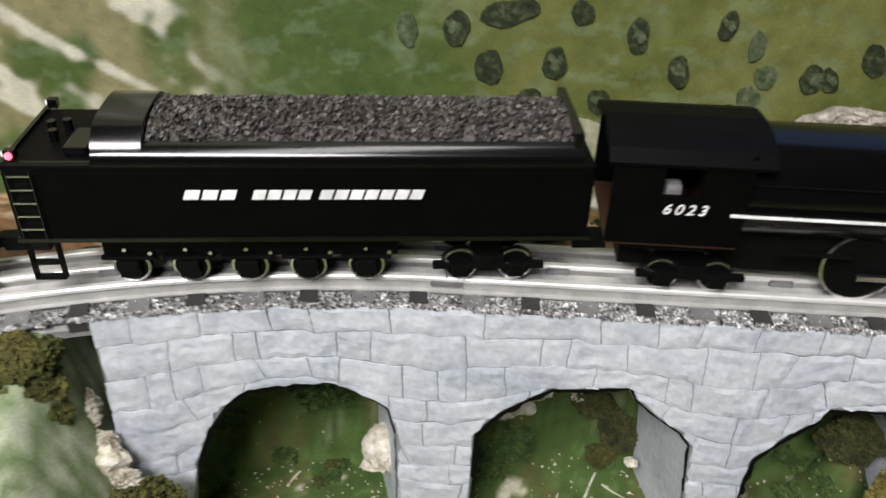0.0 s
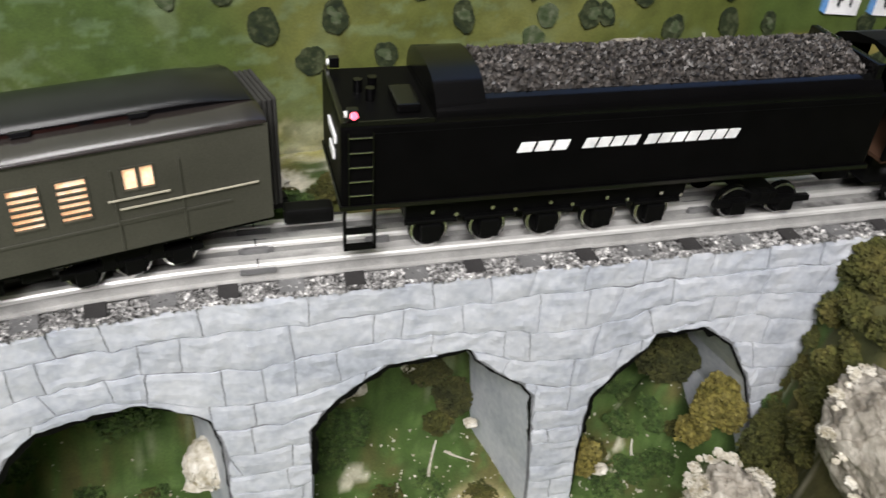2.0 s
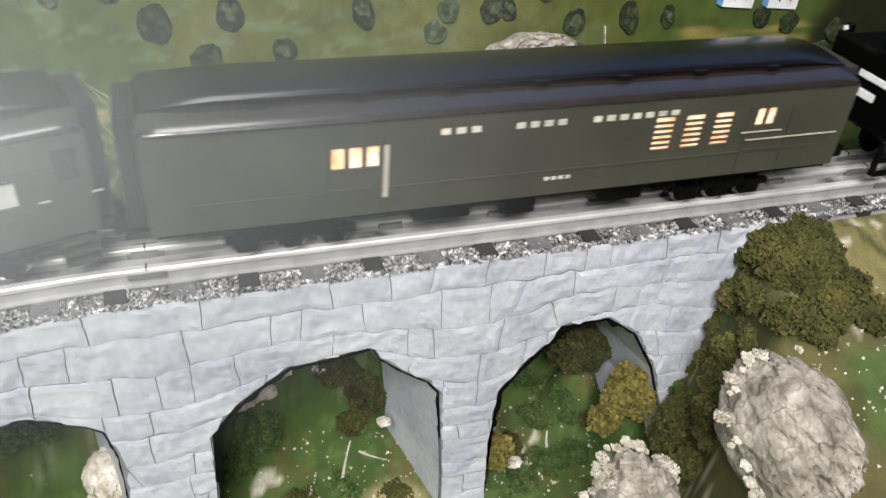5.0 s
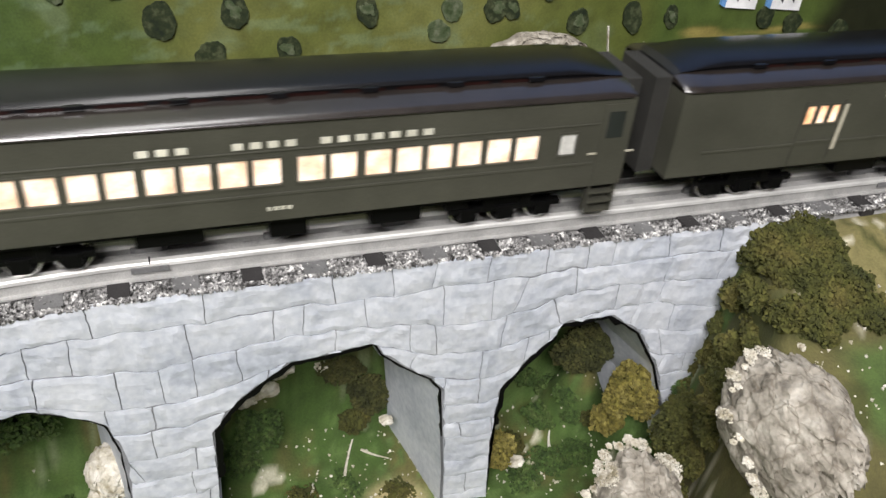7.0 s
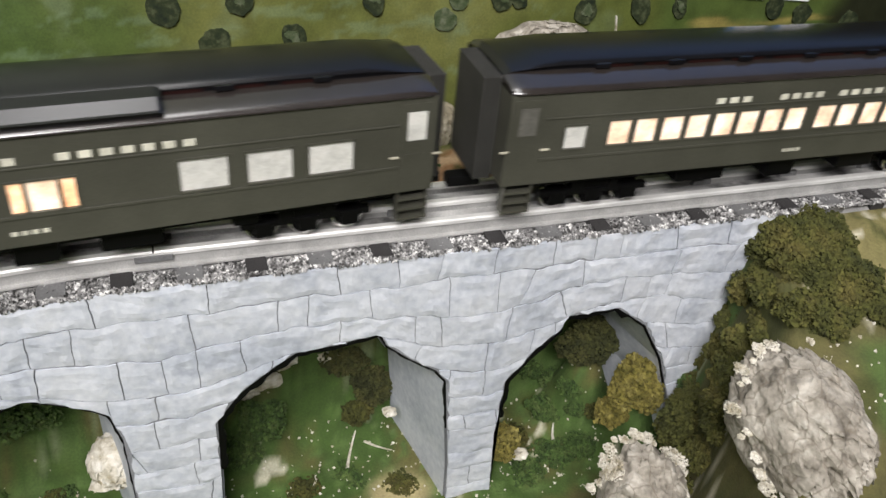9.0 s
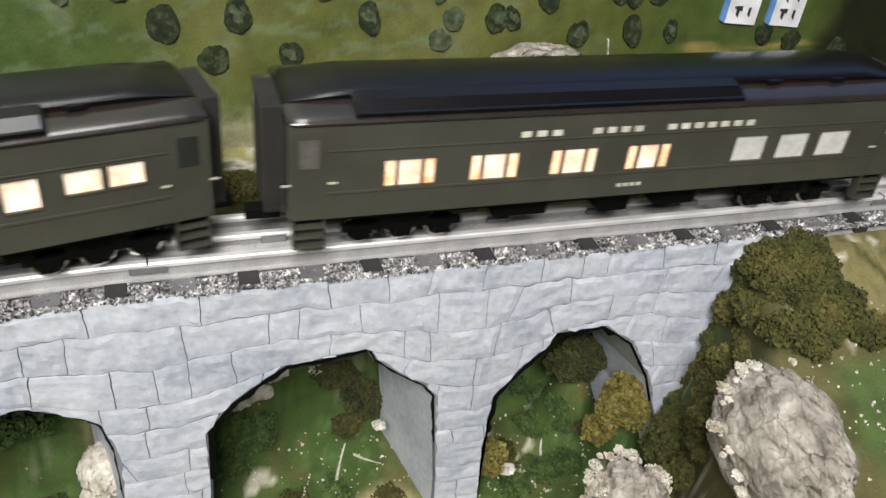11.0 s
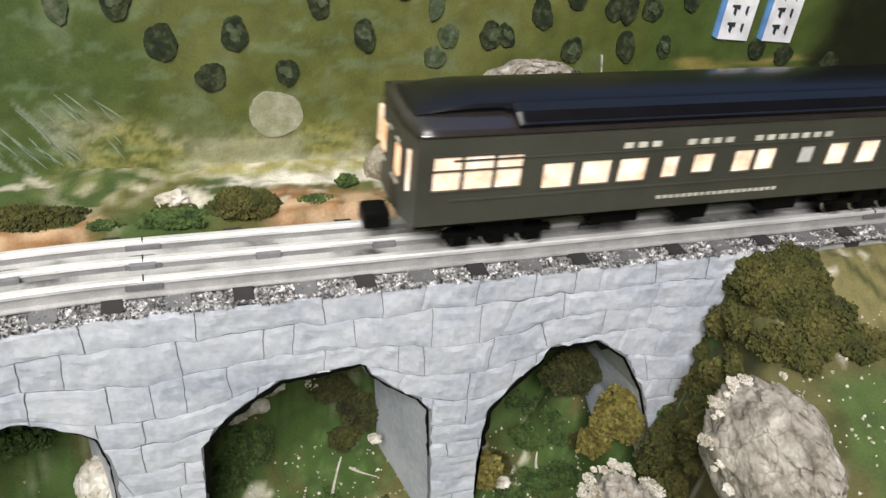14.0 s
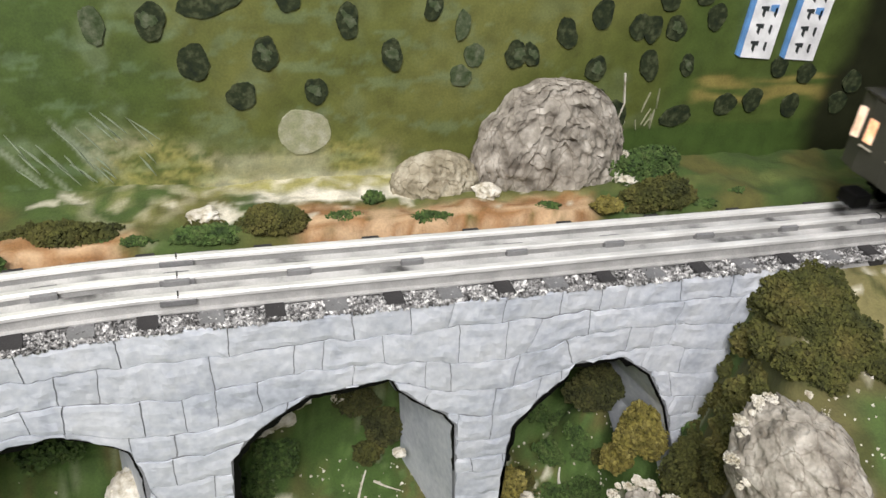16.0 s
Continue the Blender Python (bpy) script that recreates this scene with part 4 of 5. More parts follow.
RUN = [-1.15 + i * 0.02 for i in range(50)] + [-0.15 + 0.1 * i for i in range(13)]


def rail(off):
    bm = bmesh.new()
    prof = [(-0.0034, -0.0092), (-0.0034, -0.0084), (-0.0011, -0.0080), (-0.0011, -0.0030), (-0.0019, -0.0018), (-0.0016, -0.0005), (-0.0007, 0.0), (0.0007, 0.0), (0.0016, -0.0005), (0.0019, -0.0018), (0.0011, -0.0030), (0.0011, -0.0080), (0.0034, -0.0084), (0.0034, -0.0092)]
    return loft(bm, [[bent(s, off + dy, Z0 + dz) for dy, dz in prof] for s in RUN])


def rail_head(off):
    """The bright worn top of a rail, a hair proud of its dull web."""
    prof = [(-0.00225, -0.0024), (-0.0022, -0.0006), (-0.0015, 0.0001), (0.0015, 0.0001), (0.0021, -0.0006), (0.0021, -0.0012)]
    return loft(bmesh.new(), [[bent(s, off + dy, Z0 + dz) for dy, dz in prof] for s in RUN])


for off in (-0.017, 0.0, 0.017):
    web = part("rail", rail(off), M_RAILSIDE, railway, "dull steel rail with a bright worn head")
    part("rail_head", rail_head(off), M_RAIL, web, "bright worn rail head")
bed = loft(bmesh.new(), [[bent(s, dy, z) for dy, z in ((-0.034, 0.1855), (-0.030, 0.1882), (0.030, 0.1886), (0.036, 0.184), (0.036, 0.180), (-0.033, 0.180))] for s in RUN])
part("roadbed", bed, M_BED, railway, "grey gravel roadbed")
for a, b in ((-0.0136, -0.0032), (0.0032, 0.0136)):
    part("track_base", loft(bmesh.new(), [[bent(s, dy, z) for dy, z in ((a, Z0 - 0.0085), (a, Z0 - 0.0048), (a + 0.0006, Z0 - 0.0042), (b - 0.0006, Z0 - 0.0042), (b, Z0 - 0.0048), (b, Z0 - 0.0085))] for s in RUN]), M_WEB, railway, "worn grey metal track base between the rails")
tie_mesh = {}
for kind_, mat, w, l, top in (("dark", M_TIE_DARK, 0.0098, 0.0345, 0.1917), ("grey", M_TIE_GREY, 0.0120, 0.0335, 0.1911)):
    bm = boxed(-w / 2, w / 2, -l, l, -0.0075, 0.0, bevel=0.0005)
    tie_mesh[kind_] = (mesh_of("tie", bm, mat), top)
for i in range(-38, 34):
    s = 0.0325 + 0.0303 * i
    kind_ = "dark" if i % 2 == 0 else "grey"
    if s < -0.62:
        continue
    ob = new("tie", tie_mesh[kind_][0])
    x, y, a = track(s)
    ob.parent = railway
    ob.matrix_local = pose(x, y, tie_mesh[kind_][1] - 0.0002, 0, 0, math.degrees(a))


# clips that hold the middle rail, joint bars where two lengths of track meet
clip_mesh = mesh_of("rail_clip", boxed(-0.0062, 0.0062, -0.0046, 0.0046, -0.0040, 0.0, bevel=0.0006), M_TIE_GREY)
for i in range(-14, 9):
    x, y, a = track(0.0475 + 0.0606 * i)
    ob = new("rail_clip", clip_mesh)
    ob.parent = railway
    ob.matrix_local = pose(x, y, Z0 - 0.0012, 0, 0, math.degrees(a))
    tagged(ob, "grey clip under the middle rail")
for s in (-0.134, 0.300):
    for off in (-0.017, 0.0, 0.017):
        x, y, a = track(s, off)
        joint = part("joint_bar", boxed(-0.0085, 0.0085, -0.0030, -0.0022, -0.0052, -0.0018, bevel=0.0003), M_TIE_GREY, railway)
        joint.matrix_local = pose(x, y, Z0, 0, 0, math.degrees(a))
        slit = part("joint_gap", boxed(-0.0004, 0.0004, -0.0024, 0.0024, -0.0022, 0.0003), M_TIE_DARK, railway)
        slit.matrix_local = pose(x, y, Z0, 0, 0, math.degrees(a))


def gravel(count, seed):
    rng = random.Random(seed)
    verts, faces = [], []
    for _ in range(count):
        s = rng.uniform(-0.45, 0.55)
        off = rng.choice((rng.uniform(-0.0355, -0.0205), rng.uniform(-0.0355, -0.021), rng.uniform(0.021, 0.034), rng.uniform(-0.0362, -0.0315)))
        if off < -0.0345 and nz(s, 0, 3, 60) < -0.12:
            continue
        r = rng.uniform(0.0006, 0.0014) * (0.8 if abs(off) < 0.016 else 1)
        z = 0.1893 if abs(off) < 0.028 else (0.1909 if off < -0.0325 else 0.1885)
        c = bent(s, off, z + rng.uniform(0, 0.0012))
        turn = Euler((rng.uniform(0, 6), rng.uniform(0, 6), rng.uniform(0, 6))).to_matrix()
        k = len(verts)
        for q in ((1, 0, 0), (-0.8, 0.6, 0), (-0.3, -0.9, 0.1), (0.1, 0.2, 0.8), (0, 0.1, -0.7)):
            verts.append(c + turn @ Vector(q) * r)
        faces += [(k, k + 1, k + 3), (k + 1, k + 2, k + 3), (k + 2, k, k + 3), (k + 1, k, k + 4), (k + 2, k + 1, k + 4), (k, k + 2, k + 4)]
    me = bpy.data.meshes.new("ballast")
    me.from_pydata(verts, [], faces)
    me.materials.append(M_GRAVEL)
    ob = new("ballast", me)
    ob.parent = railway
    return tagged(ob, "speckled black and white ballast gravel", kind="stuff")


gravel(26000, 4)

# ---- the train ----
HW = 0.0315  # half the width of a car
RUNS = []  # (thing, middle on the line at the start, half the distance between its trucks)


def wheelset(parent, x, r, z):
    for side in (-1, 1):
        bm = bmesh.new()
        cyl(bm, r * 0.93, 0.0034, pose(x, side * 0.0157, z, 90), 24)
        cyl(bm, r * 0.45, 0.0042, pose(x, side * 0.0157, z, 90), 16)
        cyl(bm, r, 0.0024, pose(x, side * 0.0152, z, 90), 24)
        w = part("wheel", bm, M_BLACK_DULL, parent)
        if side < 0:
            ring = [[(x + q * math.cos(a), -yy, z + q * math.sin(a)) for q, yy in ((r * 0.97, 0.0168), (r * 0.97, 0.0176), (r * 0.84, 0.0178), (r * 0.84, 0.0168))] for a in [2 * math.pi * k / 20 for k in range(21)]]
            part("rim", loft(bmesh.new(), ring, caps=False), M_STEEL, w, "worn steel rim")


def truck(parent, x, length=0.062, axles=3, r=0.0085, mat=M_BLACK_DULL):
    t = part("truck", boxed(x - 0.008, x + 0.008, -0.022, 0.022, 0.010, 0.018, bevel=0.001), mat, parent)
    step = length / axles
    for i in range(axles):
        xx = x + (i - (axles - 1) / 2) * step
        wheelset(t, xx, r, r + 0.0002)
    for side in (-1, 1):
        bm = bmesh.new()
        y0, y1 = sorted((side * 0.0185, side * 0.0225))
        box(bm, x - length / 2, x + length / 2, y0, y1, 0.010, 0.0135, bevel=0.0006)
        for i in range(axles):
            xx = x + (i - (axles - 1) / 2) * step
            box(bm, xx - 0.0045, xx + 0.0045, side * 0.0205 - 0.003, side * 0.0205 + 0.003, 0.0055, 0.0135, bevel=0.0008)
        for i in range(axles - 1):
            xx = x + (i - (axles - 2) / 2) * step
            box(bm, xx - 0.003, xx + 0.003, side * 0.0205 - 0.0026, side * 0.0205 + 0.0026, 0.0115, 0.0185, bevel=0.0006)
        part("side_frame", bm, mat, t)
    return t


def letters(parent, x0, words, size, z, mat, y=-HW, slant=0.0):
    """Rows of plain bars, one a letter, on the near side."""
    for xa, xb, n in words:
        step = (xb - xa) / n
        for i in range(n):
            a, b = xa + step * i + step * (0.06 if slant else 0.14), xa + step * (i + 1) - step * (0.12 if slant else 0.26)
            bm = bmesh.new()
            def bar(p0, p1, q0, q1):
                f = [bm.verts.new((x0 + px + slant * (pz - z), yy, pz)) for yy in (y - 0.0004, y + 0.0006) for px, pz in ((p0, q0), (p1, q0), (p1, q1), (p0, q1))]
                for q in ((0, 1, 2, 3), (7, 6, 5, 4), (0, 4, 5, 1), (1, 5, 6, 2), (2, 6, 7, 3), (3, 7, 4, 0)):
                    bm.faces.new([f[k] for k in q])
            bar(a, b, z - size / 2, z + size / 2)
            bmesh.ops.recalc_face_normals(bm, faces=bm.faces[:])
            part("lettering_bar", bm, mat, parent)


def roof_ends(L):
    """Stations along a roof, with its rise and width there: hooded at both ends."""
    xs = [(-L / 2, 0.0, 0.94), (-L / 2 + 0.003, 0.10, 1.0), (-L / 2 + 0.010, 0.35, 1), (-L / 2 + 0.019, 0.75, 1), (-L / 2 + 0.030, 1, 1)]
    return xs + [(-x, k, w) for x, k, w in reversed(xs)]


def mirrored(x, half, w=1.0):
    return [(x, -y * w, z) for y, z in half] + [(x, y * w, z) for y, z in reversed(half) if y > 0]


def lower_roof(L):
    half = [(0.0312, 0.0722), (0.0322, 0.0726), (0.0327, 0.0733), (0.0325, 0.0741), (0.0314, 0.0749), (0.0296, 0.0758), (0.0270, 0.0767), (0.0240, 0.0775), (0.0205, 0.0781), (0.0180, 0.0784)]
    return loft(bmesh.new(), [mirrored(x, [(y, 0.0722 + (z - 0.0722) * (0.75 if k == 0 else 1)) for y, z in half], w) for x, k, w in roof_ends(L)])


def clerestory(L):
    """The raised middle of the roof: upright sides, a small eave and a low dome that curls down at the ends."""
    rings = []
    for x, k, w in roof_ends(L):
        half = [(0.0178, 0.0762), (0.0178, 0.0782 + 0.0018 * k), (0.0188, 0.0783 + 0.0020 * k), (0.0190, 0.0785 + 0.0025 * k), (0.0176, 0.0789 + 0.0032 * k), (0.0148, 0.0793 + 0.0039 * k), (0.0100, 0.0797 + 0.0045 * k), (0.0045, 0.0799 + 0.0048 * k), (0.0, 0.0800 + 0.0049 * k)]
        if k == 0:
            half = [(y, 0.0755 + (z - 0.0762) * 0.5) for y, z in half]
        rings.append(mirrored(x, half, w))
    return loft(bmesh.new(), rings)


def pane(parent, x0, x1, z0, z1, mat, y=-HW, frame_=True):
    w = part("window", boxed(x0, x1, y + 0.0008, y + 0.0016, z0, z1), mat, parent)
    if frame_:
        bm = bmesh.new()
        for b in ((x0 - 0.0005, x1 + 0.0005, z1 - 0.0002, z1 + 0.0007), (x0 - 0.0007, x1 + 0.0007, z0 - 0.0008, z0 + 0.0001), (x0 - 0.0006, x0 + 0.0002, z0, z1), (x1 - 0.0002, x1 + 0.0006, z0, z1)):
            box(bm, b[0], b[1], y - 0.0005, y + 0.0012, b[2], b[3])
        part("window_frame", bm, M_OLIVE, w)
    return w


def side_wall(parent, L, openings, sy):
    """One side of a car, built round its real window openings (x0, x1, z0, z1)."""
    bm = bmesh.new()
    y0, y1 = sorted((sy * HW, sy * (HW - 0.0022)))
    if not openings:
        box(bm, -L / 2, L / 2, y0, y1, 0.0248, 0.0726)
    else:
        ops = sorted(openings)
        edge = -L / 2
        for a, b, z0, z1 in ops:
            if a > edge:
                box(bm, edge, a, y0, y1, 0.0248, 0.0726)
            box(bm, a, b, y0, y1, 0.0248, z0)
            box(bm, a, b, y0, y1, z1, 0.0726)
            edge = b
        box(bm, edge, L / 2, y0, y1, 0.0248, 0.0726)
    bmesh.ops.remove_doubles(bm, verts=bm.verts[:], dist=1e-6)
    return part("side_wall", bm, M_OLIVE, parent)


def passenger_car(name, label, rear, front, windows, words, number, steps=True, duct=None, trucks=0.058, square_end=False, shift=0.0):
    """A heavyweight car; windows and lettering in metres along the train, turned to the car's own middle."""
    L, mid = front - rear, (front + rear) / 2
    car = thing(name, label, "railway car", "passenger train cars")
    ops = [(a - mid, b - mid, z0, z1) for a, b, z0, z1, _ in windows]
    side_wall(car, L, ops, -1)
    side_wall(car, L, [], 1)
    for x0 in (-L / 2, L / 2 - 0.002):
        part("end_wall", boxed(x0, x0 + 0.002, -HW + 0.0022, HW - 0.0022, 0.0248, 0.0740), M_OLIVE, car)
    part("floor", boxed(-L / 2 + 0.002, L / 2 - 0.002, -HW + 0.0022, HW - 0.0022, 0.0222, 0.0262), M_BLACK_DULL, car)
    roof = part("roof", lower_roof(L), M_ROOF_EDGE, car, "glossy brown-black lower roof with a rounded eave", smooth=0.7)
    part("clerestory", clerestory(L), M_ROOF, roof, "black raised clerestory roof", smooth=0.55)
    lights = int((L - 0.09) / 0.024)
    for i in range(lights):
        x = -L / 2 + 0.045 + (L - 0.09) * (i + 0.5) / lights
        part("clerestory_window", boxed(x - 0.0095, x + 0.0095, -0.0184, -0.0174, 0.0784, 0.0799), M_MAROON, roof, "dark red clerestory window")
    for i, (a, b, z0, z1, mat) in enumerate(windows):
        pane(car, a - mid, b - mid, z0, z1, mat)
    # belt rail and letterboard lines
    for z, hgt in ((0.0385, 0.0007), (0.0600 if name != "baggage_car" else 0.0725, 0.0004)):
        part("belt_rail", boxed(-L / 2 + 0.018, L / 2 - 0.018, -HW - 0.0005, -HW + 0.0004, z - hgt, z + hgt, bevel=0.0002), M_OLIVE, car)
    letters(car, -mid, words, 0.0030, 0.0632 if name != "baggage_car" else 0.0648, M_LETTER)
    letters(car, -mid, [number], 0.0018, 0.0312 if name != "baggage_car" else 0.0342, M_LETTER)
    # roof vents
    for i in range(7):
        x = -L / 2 + 0.05 + (L - 0.1) * i / 6
        bm = boxed(x - 0.004, x + 0.004, -0.0206, -0.0174, 0.0788, 0.0812, bevel=0.0006)
        part("roof_vent", bm, M_ROOF, car)
    if duct:
        a, b = duct[0] - mid, duct[1] - mid
        rings = []
        for x in (a, a + 0.002, b - 0.002, b):
            q = 0.0 if x in (a, b) else 1.0
            rings.append([(x, -0.0190, 0.0800), (x, -0.0305, 0.0745), (x, -0.0318 - 0.0006 * q, 0.0768 + 0.001 * q), (x, -0.0312, 0.0774 + 0.0008 * q), (x, -0.0258, 0.0809 + 0.0008 * q), (x, -0.0215, 0.0818 + 0.0006 * q), (x, -0.0188, 0.0824 + 0.0006 * q)])
        part("roof_duct", loft(bmesh.new(), rings), M_ROOF, car, "glossy black duct along the roof's edge", smooth=0.2)
    # diaphragms, vestibule doors and steps
    for sx in (-1, 1):
        x0, x1 = sorted((sx * L / 2, sx * (L / 2 + 0.0095)))
        if not (square_end and sx == -1):
            bm = bmesh.new()
            for k in range(4):
                xa = x0 + (x1 - x0) * k / 4
                box(bm, xa + 0.0003, xa + (x1 - x0) / 4 - 0.0002, -0.0180, 0.0180, 0.022, 0.0765, bevel=0.0007)
            part("diaphragm", bm, M_BELLOWS, car, "dark pleated gangway bellows")
            part("coupler", boxed(sx * (L / 2 + 0.008) - 0.009, sx * (L / 2 + 0.008) + 0.009, -0.004, 0.004, 0.010, 0.016, bevel=0.001), M_BLACK_DULL, car)
        if steps and not (square_end and sx == -1):
            xc = sx * (L / 2 - 0.0095)
            for sy in (-1, 1):
                steps_ = part("step_box", boxed(xc - 0.0075, xc + 0.0075, sy * 0.0262 - 0.0003, sy * 0.0262 + 0.0003, 0.0085, 0.0248), M_OLIVE, car)
                for k in range(3):
                    part("tread", boxed(xc - 0.0068, xc + 0.0068, sy * 0.0285 - 0.0028, sy * 0.0285 + 0.0028, 0.0085 + 0.0055 * k, 0.0096 + 0.0055 * k), M_OLIVE, steps_)
                for e in (-0.0075, 0.0068):
                    part("stringer", boxed(xc + e, xc + e + 0.0007, sy * 0.0285 - 0.0028, sy * 0.0285 + 0.0028, 0.0085, 0.0248), M_OLIVE, steps_)
            door = part("door", boxed(xc - 0.0072, xc + 0.0072, -HW - 0.0004, -HW + 0.0006, 0.0252, 0.0700), M_OLIVE, car)
            part("door_pane", boxed(xc - 0.0045, xc + 0.0045, -HW - 0.0007, -HW, 0.0520, 0.0660), (M_FROST if name == "dining_car" else M_PANE_DARK) if sx > 0 else M_PANE_DIM, door)
            for e in (-0.0105, 0.0105):
                part("grab_iron", boxed(xc + e - 0.0022, xc + e + 0.0022, -HW - 0.0010, -HW - 0.0002, 0.0436, 0.0444), M_TRIM, door)
    # trucks and gear under the floor
    for sx in (-1, 1):
        truck(car, sx * (L / 2 - trucks))
    rng = random.Random(int(-rear * 1000))
    for x, w, d in ((-0.05, 0.030, 0.010), (0.0, 0.018, 0.012), (0.045, 0.026, 0.011), (0.09, 0.012, 0.008)):
        x += rng.uniform(-0.01, 0.01)
        part("underfloor_box", boxed(x - w / 2, x + w / 2, -0.024, -0.010, 0.0222 - d, 0.0222, bevel=0.001), M_BLACK_DULL, car)
    RUNS.append((car, mid + shift, L / 2 - trucks))
    return car


def name_words(a0, a1, b0, b1, c0, c1):
    return [(a0, a1, 3), (b0, b1, 4), (c0, c1, 7)]


# express car next to the tender
baggage = passenger_car("baggage_car", "dark olive baggage car with three louvred lit windows", -0.7430, -0.3790,
                        [(-0.6645, -0.6582, 0.0500, 0.0610, M_LIT_DIM), (-0.6565, -0.6502, 0.0500, 0.0610, M_LIT_DIM), (-0.6485, -0.6424, 0.0500, 0.0610, M_LIT_DIM),
                         (-0.5012, -0.4898, 0.0445, 0.0630, M_LIT_DIM), (-0.4836, -0.4722, 0.0445, 0.0630, M_LIT_DIM), (-0.4660, -0.4546, 0.0445, 0.0630, M_LIT_DIM),
                         (-0.4408, -0.4352, 0.0535, 0.0635, M_LIT_DIM), (-0.4340, -0.4285, 0.0535, 0.0635, M_LIT_DIM)],
                        name_words(-0.6149, -0.5927, -0.5778, -0.5492, -0.5376, -0.4873), (-0.5585, -0.5431, 4), steps=False, trucks=0.062)
bmid = (-0.7430 - 0.3790) / 2
for a, b in ((-0.5012, -0.4898), (-0.4836, -0.4722), (-0.4660, -0.4546)):
    for k in range(5):
        z = 0.0465 + 0.0031 * k
        part("louvre_slat", boxed(a - bmid, b - bmid, -HW - 0.0004, -HW + 0.0006, z, z + 0.0011), M_OLIVE, baggage)
for a, b in ((-0.6660, -0.6405), (-0.4450, -0.4180)):
    bm = bmesh.new()
    for q in ((a - 0.0004, a + 0.0004, 0.0262, 0.0640), (b - 0.0004, b + 0.0004, 0.0262, 0.0640), (a, b, 0.0392, 0.0400)):
        box(bm, q[0] - bmid, q[1] - bmid, -HW - 0.0008, -HW + 0.0003, q[2], q[3])
    part("sliding_door_frame", bm, M_OLIVE, baggage)
for x0, x1, z in ((-0.4480, -0.4230, 0.0500), (-0.4440, -0.3850, 0.0455)):
    part("handrail", boxed(x0 - bmid, x1 - bmid, -HW - 0.0016, -HW - 0.0008, z, z + 0.0006), M_TRIM, baggage)
part("door_post", boxed(-0.6405 - bmid, -0.6380 - bmid, -HW - 0.0010, -HW, 0.0340, 0.0607), M_TRIM, baggage)

# coach with eight pairs of lit windows
cw = [(-1.0930, -1.0809, 0.0430, 0.0555, M_FROST)]
for a in (-1.0693, -1.0394, -1.0092, -0.9795, -0.9456, -0.9152, -0.8858, -0.8563):
    cw += [(a, a + 0.0122, 0.0433, 0.0567, M_LIT), (a + 0.0146, a + 0.0268, 0.0433, 0.0567, M_LIT)]
cw.append((-0.8185, -0.8095, 0.0442, 0.0560, M_FROST))
passenger_car("coach", "dark olive coach with eight pairs of lit windows", -1.1225, -0.7800, cw, name_words(-1.0121, -0.9890, -0.9739, -0.9440, -0.9364, -0.8819), (-0.9600, -0.9480, 4), shift=0.010)

# dining car
dw = [(-1.2741, -1.2539, 0.0404, 0.0555, M_FROST), (-1.2462, -1.2265, 0.0404, 0.0555, M_FROST), (-1.2196, -1.1990, 0.0404, 0.0555, M_FROST), (-1.1762, -1.1660, 0.0450, 0.0562, M_FROST)]
for a in (-1.3376, -1.3797, -1.4218, -1.4639):
    dw += [(a, a + 0.0056, 0.0400, 0.0540, M_LIT_DIM), (a + 0.0066, a + 0.0180, 0.0400, 0.0540, M_LIT), (a + 0.0190, a + 0.0246, 0.0400, 0.0540, M_LIT_DIM)]
passenger_car("dining_car", "dark olive dining car with triple lit windows", -1.5080, -1.1600, dw, name_words(-1.3990, -1.3745, -1.3606, -1.3304, -1.3191, -1.2642), (-1.3401, -1.3249, 4), duct=(-1.5080 + 0.03, -1.2766), shift=0.011)

# observation car at the rear
ow = [(-1.5718, -1.5570, 0.0475, 0.0582, M_LIT), (-1.5890, -1.5742, 0.0472, 0.0580, M_LIT), (-1.6120, -1.5983, 0.0435, 0.0578, M_LIT), (-1.6339, -1.6205, 0.0438, 0.0575, M_LIT), (-1.6532, -1.6430, 0.0460, 0.0568, M_FROST),
      (-1.6955, -1.6830, 0.0434, 0.0566, M_LIT), (-1.6811, -1.6686, 0.0436, 0.0568, M_LIT), (-1.7205, -1.7079, 0.0445, 0.0560, M_LIT), (-1.7386, -1.7292, 0.0430, 0.0556, M_LIT), (-1.7645, -1.7476, 0.0422, 0.0560, M_LIT), (-1.7857, -1.7688, 0.0422, 0.0560, M_LIT), (-1.8068, -1.7902, 0.0415, 0.0560, M_LIT),
      (-1.8640, -1.8496, 0.0440, 0.0625, M_LIT), (-1.8484, -1.8332, 0.0440, 0.0625, M_LIT), (-1.8320, -1.8180, 0.0440, 0.0622, M_LIT)]
obs = passenger_car("observation_car", "dark olive observation car with large lit rear windows", -1.8720, -1.5290, ow, name_words(-1.7651, -1.7410, -1.7280, -1.6974, -1.6867, -1.6339), (-1.7379, -1.6604, 20), duct=(-1.8230, -1.5910), square_end=True, trucks=0.050, shift=-0.006)
omid = (-1.8720 - 1.5290) / 2
part("window_bar", boxed(-1.8640 - omid, -1.8180 - omid, -HW - 0.0006, -HW + 0.0004, 0.0545, 0.0552), M_OLIVE, obs)
# the rear bay, with slanted corners and a window in each
xl = -1.8720 - omid
plan = [(xl, -HW), (xl - 0.004, -0.017), (xl - 0.004, 0.017), (xl, HW)]
part("end_bay", loft(bmesh.new(), [[(x, y, z) for x, y in plan] for z in (0.0248, 0.0724)]), M_OLIVE, obs)
